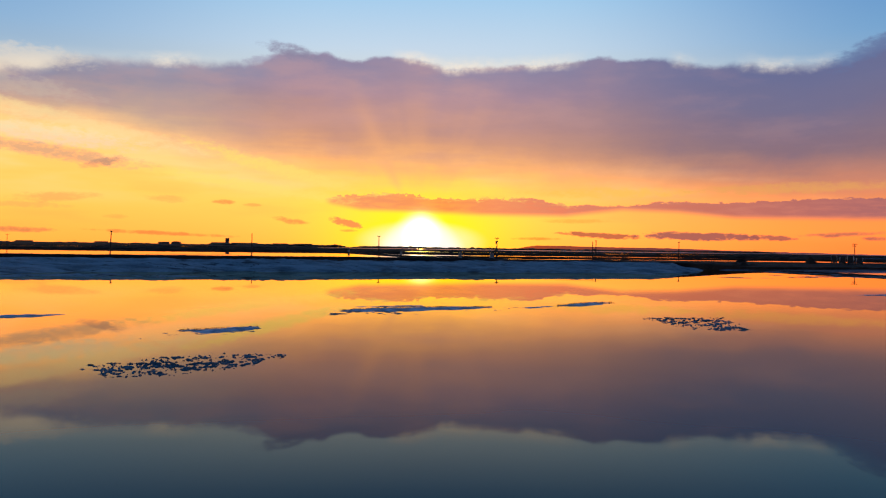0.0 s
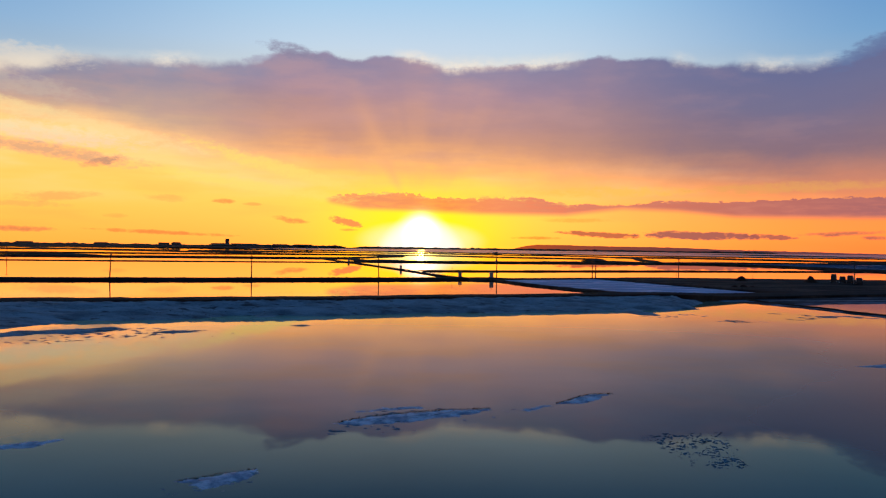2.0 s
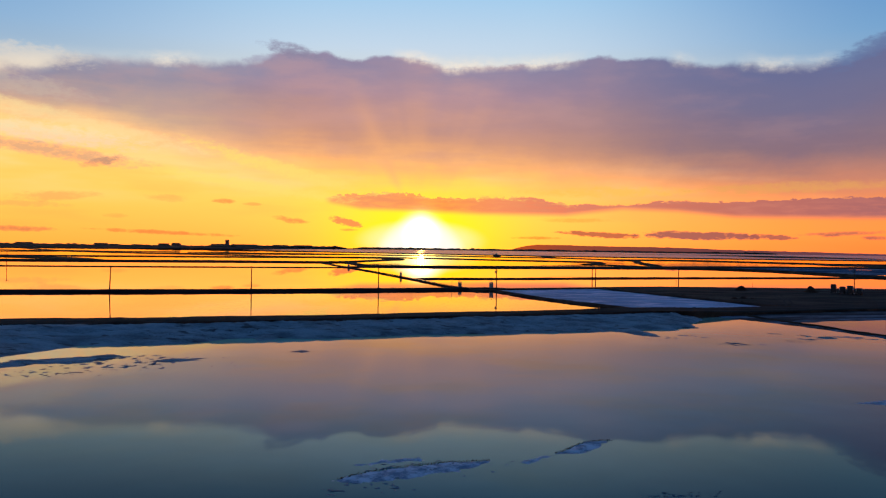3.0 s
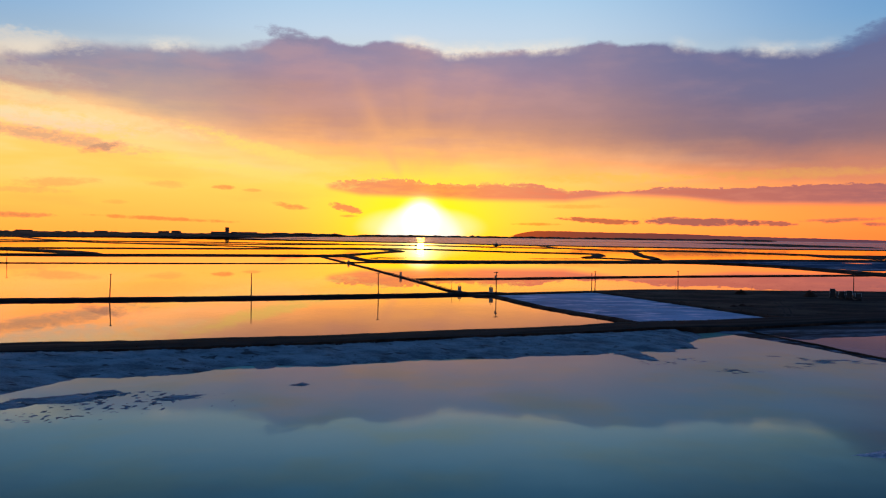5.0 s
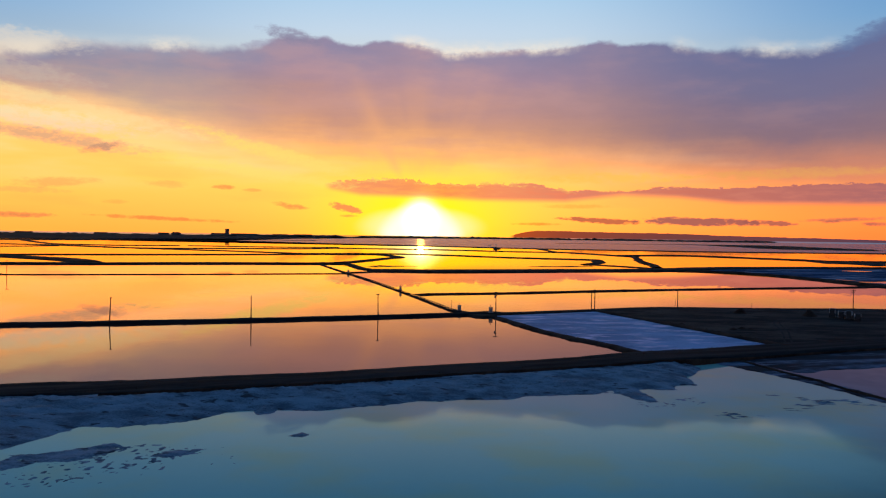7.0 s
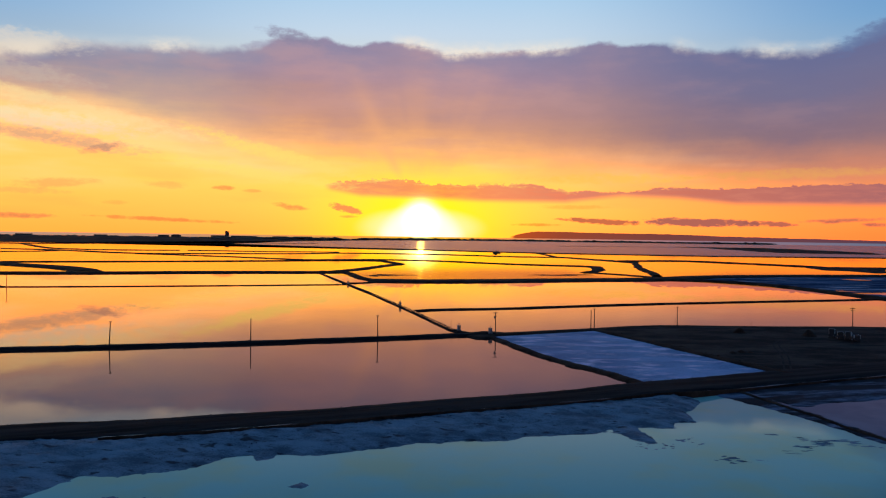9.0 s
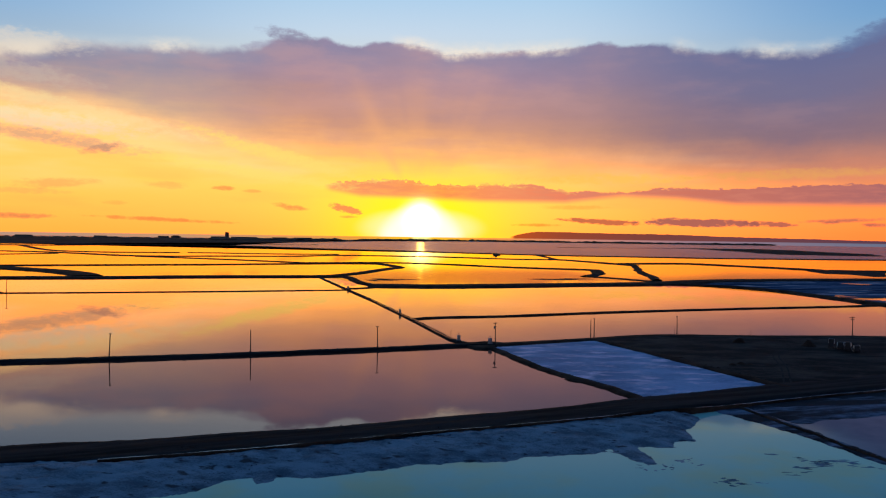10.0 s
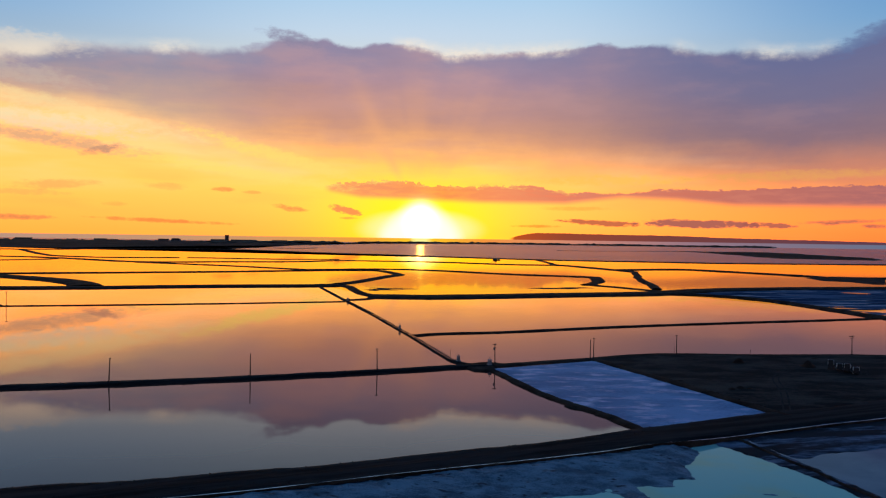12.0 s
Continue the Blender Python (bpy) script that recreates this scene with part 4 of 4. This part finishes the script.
shoal([(-12.2, 26.2), (-10.0, 28.8), (-7.8, 29.8), (-5.8, 29.9), (-6.4, 27.0), (-8.3, 24.8), (-10.6, 23.6)], 0.025, 301, 0.32, "loose blue-grey salt flakes afloat on the brine", 0.06, 0.40)
shoal([(12.2, 48.1), (15.7, 49.2), (18.2, 49.4), (16.8, 41.5), (15.2, 40.0), (13.4, 41.6)], 0.035, 305, 0.34, "loose blue-grey salt flakes afloat on the brine", 0.075, 0.40)
shoal([(-16, 34), (-13, 37.5), (-8, 40.5), (-8, 38), (-11, 35), (-14, 32.5)], 0.09, 309, 0.50, "few loose salt flakes beside an islet", 0.35)
shoal([(-8, 46), (-6, 53), (-2, 56.5), (6, 56), (5, 52.5), (-1, 48)], 0.10, 313, 0.52, "few loose salt flakes beside an islet", 0.4)
shoal([(-60, 84), (-58, 97), (-50, 102), (-40, 106), (-28, 104), (-26, 97), (-40, 88)], 0.2, 317, 0.42, "strewn grey salt flakes along the salt bank", 0.8)
shoal([(60.5, 145.8), (65, 143.2), (69, 141), (72, 140.6), (71, 138.4), (66, 139.8), (61.5, 143.2)], 0.13, 321, 0.12, "bluish streaks of salt flakes in the brine", 0.6, 0.35, 1.2)
shoal([(57, 129.5), (60, 133), (64, 136.8), (68, 140.2), (74.6, 141.4), (80, 138.4), (79, 135), (72, 137.4), (66, 134), (60, 129.5)], 0.13, 323, 0.14, "bluish streaks of salt flakes in the brine", 0.6, 0.35, 1.2)
shoal([(45, 127), (48, 129.5), (54.5, 129.5), (55, 126.5), (49, 124.5)], 0.13, 327, 0.16, "loose cluster of bluish salt flakes", 0.5, 0.5, 1.1)
shoal([(30, 133), (34, 138), (40, 139), (48, 142), (48, 136), (38, 131)], 0.2, 325, 0.5, "few salt flakes off the salt bank", 0.8)


def shifted(line, off):
    """The line moved sideways, to its left."""
    p = np.array(line, float)
    w = np.gradient(p, axis=0)
    w /= np.linalg.norm(w, axis=1)[:, None]
    return [tuple(v) for v in (p + np.stack([-w[:, 1], w[:, 0]], 1) * off)]


def lumps(name, line, count, spread, low, high, seed, mat, label, height):
    """Loose clods strewn along a line, resting on the ground there."""
    rng = random.Random(seed)
    pts = along(line, 1.0)
    V, F = [], []
    for _ in range(count):
        i = rng.randrange(len(pts) - 1)
        w = pts[i + 1] - pts[i]
        n = np.array([-w[1], w[0]]) / (np.linalg.norm(w) + 1e-9)
        off = rng.uniform(-spread, spread)
        x, y = pts[i] + w * rng.random() + n * off
        r = rng.uniform(low, high) * rng.uniform(0.4, 1.0)
        k, base = rng.uniform(0, 1), len(V)
        ring = [(x + r * rng.uniform(0.7, 1.3) * math.cos(a + k), y + r * rng.uniform(0.7, 1.3) * math.sin(a + k)) for a in (0, 1.26, 2.51, 3.77, 5.03)]
        z = height(x, y)
        V += [(px, py, z - 0.1) for px, py in ring] + [(x + (px - x) * 0.7, y + (py - y) * 0.7, z + r * rng.uniform(0.4, 0.8)) for px, py in ring] + [(x, y, z + r * 0.9)]
        for j in range(5):
            q = (j + 1) % 5
            F += [(base + j, base + q, base + 5 + q, base + 5 + j), (base + 5 + j, base + 5 + q, base + 10)]
    return tagged(mesh(name, V, F, mat, False), label, "clods", kind="stuff")


def salt_top(x, y):
    return float(salt_height(np.array([x]), np.array([y]), 0)[0])


lumps("earth_clods", ROAD_NEAR[1:11], 700, 5.2, 0.06, 0.20, 61, EARTH, "dark clods along the road's shoulders", lambda x, y: float(road_top(x)) - 0.08)
lumps("salt_lumps", SALT_CREST[1:9], 500, 0.7, 0.04, 0.15, 67, SALT, "grey lumps of salt along the salt bank's crest", lambda x, y: 1.75 - 1.0 * float(ease(np.float64(x), 47, 57)))

lumps("earth_clods", shifted(ROAD_NEAR[1:11], 7.0), 300, 0.5, 0.06, 0.24, 71, EARTH, "dark clods and tufts on the road's outer edge", lambda x, y: float(road_top(x)) * 0.85)
lumps("earth_clods", [(-48, 120.5), (-38, 124), (-29.5, 128)], 90, 2.4, 0.03, 0.13, 73, EARTH, "dark rubble on the salt bank", salt_top)
lumps("earth_clods", [(-420, 150), (-240, 200), (-133.8, 231.0), (-62.7, 252.5), (-22.2, 267.6), (3.9, 278.3), (19.3, 282.1)], 400, 2.4, 0.06, 0.24, 79, EARTH, "dark clods on the service road", lambda x, y: 0.86)

lumps("earth_clods", [(60.4, 302.0), (69.4, 279.8), (78.2, 255.9), (87.3, 230.2), (94.0, 212.0)], 260, 1.6, 0.10, 0.42, 83, EARTH, "dark clods along the salt pan's edge", lambda x, y: 0.40)
lumps("earth_clods", [(20, 267.5), (29.5, 236.7), (37.1, 219.5), (43.6, 207.8), (49.8, 191.6)], 160, 0.9, 0.06, 0.26, 85, EARTH, "dark clods on a low dike", lambda x, y: 0.42)

lumps("earth_clods", [(-6.7, 50.3), (-5.2, 51.9), (-3.1, 53.2), (0.8, 54.8), (3.6, 55.4)], 320, 0.20, 0.012, 0.036, 93, EARTH, "dark mud clods along a salt islet's rim", lambda x, y: 0.08)
lumps("earth_clods", [(8.6, 57.5), (10.0, 59.1), (11.7, 61.2), (13.8, 61.8)], 160, 0.18, 0.012, 0.036, 95, EARTH, "dark mud clods along a salt islet's rim", lambda x, y: 0.08)
lumps("earth_clods", [(-12.8, 37.4), (-12.0, 37.9), (-10.9, 38.8), (-9.5, 39.6)], 110, 0.14, 0.010, 0.028, 97, EARTH, "dark mud clods along a salt islet's rim", lambda x, y: 0.07)


# ---- poles ----
def utility_pole(x, y, z, height, turn, lean, arms, label):
    pole = stand("utility_pole", x, y, z, turn, label, "utility pole", "poles along the service road")
    top = Vector((lean[0], lean[1], height))
    part("mast", rod(bmesh.new(), (0, 0, -0.3), top, 0.20, 0.13), TIMBER, pole)
    for k, (drop, half) in enumerate(arms):
        c = top * (1 - drop / height)
        bm = bmesh.new()
        box(bm, c.x, c.y + 0.14, c.z - 0.06, 2 * half, 0.15, 0.20, 0.015)
        arm = part("crossarm", bm, TIMBER, pole)
        for s in (-0.88, -0.42, 0.42, 0.88):
            bm = bmesh.new()
            rod(bm, (c.x + s * half, c.y + 0.14, c.z + 0.06), (c.x + s * half, c.y + 0.14, c.z + 0.26), 0.05, 0.03, 8)
            part("insulator", bm, PORCELAIN, arm, "small porcelain insulator")
        for s in (-1, 1):
            part("brace", rod(bmesh.new(), (c.x + s * half * 0.55, c.y + 0.14, c.z - 0.05), (c.x, c.y + 0.1, c.z - 0.55), 0.02, 0.02, 6), STEEL, pole)
    return pole


utility_pole(-271.8, 478.2, 0.4, 9.0, 10, (0.1, 0), [(0.25, 1.0)], "dark timber pole with one crossarm on a thin dike")
utility_pole(-103.9, 239.5, 0.9, 7.3, 14, (0.28, 0), [(0.2, 0.35)], "dark leaning timber pole with a short arm")
utility_pole(-62.9, 252.5, 0.9, 7.4, 18, (0.0, 0), [], "plain dark timber pole without arms")
utility_pole(-22.3, 267.6, 0.9, 7.3, 18, (-0.1, 0), [(0.15, 0.55)], "dark timber pole with a small top arm")
junction_pole = utility_pole(19.9, 282.6, 0.9, 7.6, 20, (-0.05, 0), [(0.35, 0.85), (1.6, 0.5)], "dark timber pole with two crossarms by a concrete box")
can = rod(bmesh.new(), (-0.42, 0.0, 5.2), (-0.42, 0.0, 6.1), 0.24, 0.24, 14)
part("transformer", rod(can, (-0.42, 0.0, 6.1), (-0.42, 0.0, 6.2), 0.25, 0.16, 14), STEEL, junction_pole, "small grey transformer can")
utility_pole(59.3, 304.2, 0.4, 7.2, 20, (0.0, 0), [], "plain dark timber pole beside a second one")
utility_pole(60.7, 304.6, 0.4, 7.8, 20, (0.05, 0), [(0.2, 0.4)], "taller dark timber pole with a short arm")
utility_pole(97.5, 317.0, 0.4, 7.8, 8, (-0.05, 0), [(0.2, 0.5)], "dark timber pole at the field's edge")
utility_pole(172.0, 320.4, 0.4, 8.2, 4, (-0.1, 0), [(0.3, 1.25), (1.1, 0.9)], "dark timber pole with two wide crossarms")


def stay_post(x, y, z, h, label):
    post = stand("post", x, y, z, 0, label, "post")
    part("shaft", rod(bmesh.new(), (0, 0, -0.2), (0.05, 0, h), 0.07, 0.05, 8), TIMBER, post)
    part("cap", box(bmesh.new(), 0.05, 0, h - 0.02, 0.16, 0.16, 0.06, 0.01), STEEL, post)
    return post


stay_post(96.4, 316.6, 0.4, 3.2, "thin stay post beside a timber pole")
stay_post(128.1, 317.0, 0.4, 2.2, "thin wooden post on the field's edge")
stay_post(3.6, 294.0, 0.8, 3.4, "thin marker post beside a sluice box")


# ---- sluice boxes ----
def sluice(x, y, z, turn, w, h, label):
    gate = stand("sluice_gate", x, y, z, turn, label, "sluice gate", "sluice boxes on the dikes")
    part("base_slab", box(bmesh.new(), 0, 0, -0.6, w * 1.5, w * 1.3, 0.7, 0.03), CONCRETE, gate)
    for s in (-1, 1):
        part("side_wall", box(bmesh.new(), s * w * 0.42, 0, 0.1, w * 0.16, w * 0.9, h * 0.78, 0.03), CONCRETE, gate)
    part("gate_leaf", box(bmesh.new(), 0, -w * 0.2, 0.1, w * 0.66, 0.08, h * 0.7, 0.01), DULLPAINT, gate, "pale painted gate leaf")
    part("lintel", box(bmesh.new(), 0, 0, 0.1 + h * 0.78, w, w * 0.9, h * 0.10, 0.03), CONCRETE, gate)
    part("spindle", rod(bmesh.new(), (0, 0, h * 0.85), (0, 0, h * 1.25), 0.05, 0.05, 8), STEEL, gate)
    bm = bmesh.new()
    for k in range(10):
        a, b = k * math.pi / 5, (k + 1) * math.pi / 5
        rod(bm, (0.3 * math.cos(a), 0.3 * math.sin(a), h * 1.2), (0.3 * math.cos(b), 0.3 * math.sin(b), h * 1.2), 0.03, 0.03, 6)
    rod(bm, (-0.3, 0, h * 1.2), (0.3, 0, h * 1.2), 0.025, 0.025, 6), rod(bm, (0, -0.3, h * 1.2), (0, 0.3, h * 1.2), 0.025, 0.025, 6)
    part("handwheel", bm, STEEL, gate)
    return gate


sluice(17.9, 281.2, 0.9, 15, 1.2, 2.1, "pale concrete sluice box beside a pole")
sluice(6.6, 291.5, 0.55, 10, 1.15, 2.1, "pale concrete sluice box at a dike junction")
sluice(-21.2, 389.0, 0.5, 10, 1.05, 2.2, "pale concrete sluice box on the dirt road's dike")
sluice(-67.6, 551.0, 0.5, 10, 1.4, 2.2, "pale concrete sluice box where two dikes meet")


# ---- parked vehicles on the field ----
def utility_truck(x, y, turn, label, tall):
    z = 0.36
    truck = stand("utility_truck", x, y, z, turn, label, "truck", "vehicles parked in a row")
    part("chassis", box(bmesh.new(), 0, 0, 0.45, 4.2, 0.9, 0.25, 0.03), DARKPAINT, truck)
    part("bed", box(bmesh.new(), 0.75, 0, 0.72, 2.5, 1.9, 0.9, 0.06), DARKPAINT, truck)
    bm = bmesh.new()
    box(bm, -1.25, 0, 0.7, 1.5, 1.85, tall, 0.1, 0, 0.88)
    cab = part("cab", bm, DARKPAINT, truck)
    for s in (-1, 1):
        part("window", box(bmesh.new(), -1.25, s * 0.90, 0.7 + tall * 0.5, 0.9, 0.06, tall * 0.34, 0.02), GLASS, cab)
        bm = bmesh.new()
        for dx in (-0.55, 0.55):
            box(bm, -1.25 + dx, s * 0.95, 0.7 + tall * 0.35, 0.18, 0.07, tall * 0.6, 0.01)
        box(bm, -1.25, s * 0.95, 0.7 + tall * 0.87, 1.28, 0.07, 0.2, 0.01)
        box(bm, -1.25, s * 0.95, 0.7 + tall * 0.35, 1.28, 0.07, 0.14, 0.01)
        part("window_frame", bm, WHITEPAINT, cab, "white painted window frame")
    for wx in (-1.35, 1.3):
        for s in (-1, 1):
            bm = bmesh.new()
            rod(bm, (wx, s * 0.72, 0.42), (wx, s * 1.0, 0.42), 0.42, 0.42, 18)
            bmesh.ops.bevel(bm, geom=[e for e in bm.edges if len({round(v.co.y, 2) for v in e.verts}) == 1], offset=0.05, segments=1, affect="EDGES")
            wheel = part("tyre", bm, RUBBER, truck)
            part("rim", rod(bmesh.new(), (wx, s * 0.98, 0.42), (wx, s * 1.03, 0.42), 0.22, 0.2, 12), WHITEPAINT, wheel)
    for k in range(4):
        part("stake", box(bmesh.new(), -0.35 + k * 0.75, -0.98, 1.5, 0.08, 0.06, 0.9, 0.01), WHITEPAINT, truck, "pale stake on the load bed")
    return truck


utility_truck(146.2, 286.8, 62, "dark parked truck with pale window frames", 2.7)
utility_truck(147.6, 283.4, 68, "dark low parked truck with pale stakes", 2.0)
utility_truck(148.7, 279.7, 58, "dark parked truck with white framed cab", 2.5)
utility_truck(149.7, 276.1, 70, "small dark parked truck at the row's end", 1.8)


def heap(x, y, r, h, seed, label):
    poly = [(x + r * math.cos(a), y + r * math.sin(a)) for a in [k * math.pi / 5 for k in range(10)]]
    return tagged(relief("earth_heap", poly, 0.2, lambda X, Y, d: 0.18 + h * ease(d, -0.4, r) * (1 + 0.2 * grain(X, Y, 0.8, seed)) + 0.08 * grain(X, Y, 0.7, seed + 1), EARTH, 0.6), label, "earth heap", "heaps on the field")


heap(93.0, 244.2, 1.3, 0.7, 410, "low dark heap of spoil on the field")
heap(96.7, 246.3, 1.6, 0.9, 413, "low dark heap of spoil on the field")
heap(99.3, 245.5, 1.2, 0.6, 416, "low dark heap of spoil on the field")
heap(80.5, 257.5, 1.5, 0.5, 419, "low dark heap of spoil on the field")
heap(139.0, 289.6, 2.9, 2.5, 422, "low dark heap of spoil on the field")
heap(141.3, 290.6, 1.4, 0.7, 425, "low dark heap of spoil on the field")
heap(115.6, 297.0, 2.8, 2.2, 401, "dark pointed heap of earth on the field")
heap(151.4, 309.9, 1.8, 0.5, 405, "small dark heap of earth on the field")


# ---- dredger on the bay's edge ----
def dredger(x, y, turn):
    boat = stand("work_barge", x, y, 0, turn, "small dark work barge with a boom, afloat", "barge")
    part("hull", box(bmesh.new(), 0, 0, -0.5, 15, 5, 2.0, 0.2), DARKPAINT, boat)
    cabin = part("cabin", box(bmesh.new(), -1.5, 0, 1.5, 5, 3.4, 2.6, 0.1), STEEL, boat)
    for k in range(3):
        part("window", box(bmesh.new(), -3.0 + k * 1.5, -1.72, 2.8, 0.9, 0.06, 0.8, 0.02), GLASS, cabin)
    part("mast", rod(bmesh.new(), (-1.5, 0, 4.0), (-1.5, 0, 10.5), 0.5, 0.3), STEEL, boat)
    part("boom", rod(bmesh.new(), (-4, 0, 1.5), (-17, 0, 8.5), 0.5, 0.3), STEEL, boat)
    part("stay", rod(bmesh.new(), (-1.5, 0, 10.4), (-17, 0, 8.5), 0.1, 0.06, 6), STEEL, boat)
    return boat


dredger(110, 1560, 0)

# ---- far shores ----
LAND = [(-2600, 1500), (-1500, 2050), (-1229, 2129), (-1065, 2178), (-1010, 2434), (-803, 2840), (-547, 3312), (-517, 3600), (-380, 4000), (-560, 4150), (-900, 3950), (-1300, 3820), (-2100, 3500), (-3200, 2900)]


def land_height(x, y, d):
    return -0.6 + 3.0 * ease(d, -40, 60) + 4.0 * ease(d, 60, 300) + 2.0 * grain(x, y, 160, 61) * ease(d, 0, 120)


tagged(relief("far_land", LAND, 24.0, land_height, FARLAND, 60.0), "low dark far shore with scrub", "land", kind="structure")
SHORE_R = [(-520, 4040), (-300, 4380), (0, 4640), (400, 4800), (900, 4800), (1700, 4760), (2100, 4800), (2100, 4960), (900, 4960), (0, 4900), (-400, 4600), (-620, 4120)]
tagged(relief("far_land", SHORE_R, 24.0, lambda x, y, d: -0.6 + 5.0 * ease(d, -30, 70) + 1.5 * grain(x, y, 120, 71), FARLAND, 40.0), "low wooded far shore across the bay", "land", kind="structure")


def clump_mesh(bm, x, y, z, r, h, rng):
    """One uneven crown of a far tree."""
    made = bmesh.ops.create_icosphere(bm, subdivisions=1, radius=1.0)["verts"]
    for v in made:
        k = rng.uniform(0.7, 1.25)
        v.co = Vector((x + v.co.x * r * k, y + v.co.y * r * k, z + h * (0.5 + 0.5 * v.co.z * k)))


def woods(line, count, spread, low, high, seed, label, base):
    rng = random.Random(seed)
    pts = along(line, 20.0)
    V, F = [], []
    for k in range(count // 25 + 1):
        bm = bmesh.new()
        for _ in range(25):
            p = pts[rng.randrange(len(pts))]
            h = rng.uniform(low, high) * rng.uniform(0.6, 1.0)
            clump_mesh(bm, p[0] + rng.uniform(-16, 16), p[1] + rng.uniform(-spread, spread), base - 1, h * rng.uniform(0.9, 3.2), h * rng.uniform(0.5, 1.0), rng)
        off = len(V)
        bm.verts.index_update()
        V += [tuple(v.co) for v in bm.verts]
        F += [tuple(v.index + off for v in f.verts) for f in bm.faces]
        bm.free()
    ob = mesh("far_woods", V, F, LEAF, False)
    return tagged(ob, label, "woods", kind="stuff")


woods([(-2300, 3250), (-1700, 3500), (-1250, 3640), (-900, 3780), (-600, 4000)], 700, 90, 4, 11, 7, "dark scrub and trees along the far shore", 4)
woods([(-980, 3300), (-840, 3500), (-700, 3650), (-520, 3750)], 300, 70, 7, 16, 8, "taller dark trees on the far shore", 4)
woods([(-460, 4180), (-250, 4450), (0, 4720), (420, 4860), (900, 4880), (1700, 4850), (2080, 4870)], 900, 40, 6, 14, 9, "low dark woods across the bay", 3)


def building(x, y, z, w, d, h, turn, label, floors, bays, flat=True):
    house = stand("far_building", x, y, z, turn, label, "building", "buildings on the far shore")
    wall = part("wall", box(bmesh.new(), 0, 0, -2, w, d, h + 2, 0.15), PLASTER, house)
    if flat:
        part("roof", box(bmesh.new(), 0, 0, h, w + 0.8, d + 0.8, 0.7, 0.1), ROOFING, house)
    else:
        bm = bmesh.new()
        box(bm, 0, 0, h, w + 1.2, d + 1.2, h * 0.35, 0, 0, 0.55)
        part("roof", bm, ROOFING, house)
    for i in range(bays):
        for j in range(floors):
            part("window", box(bmesh.new(), -w / 2 + (i + 0.5) * w / bays, -d / 2 - 0.05, (j + 0.4) * h / floors, w / bays * 0.5, 0.3, h / floors * 0.45), GLASS, wall)
    return house


building(-1001, 3560, 6, 16, 14, 31, 8, "tall square far tower block", 8, 2)
building(-1046, 3570, 6, 62, 14, 11, 5, "long low far building beside a tower", 2, 8)
building(-925, 3570, 6, 116, 16, 10.5, 2, "long low far hall beside a tower", 2, 12)
building(-1288, 3540, 6, 46, 14, 10, 4, "low far building among scrub", 2, 6)
building(-1238, 3560, 6, 40, 14, 10, -4, "low far building with a pitched roof", 2, 5, False)
building(-1560, 3500, 6, 56, 12, 8, 6, "small far shed among scrub", 2, 4)
building(-1900, 3480, 6, 70, 14, 8, 6, "long low far shed", 1, 7)
building(-765, 3600, 6, 66, 16, 10, 0, "low far building among trees", 2, 7)
building(-664, 3640, 6, 84, 14, 10, 0, "long low far building among trees", 2, 8)
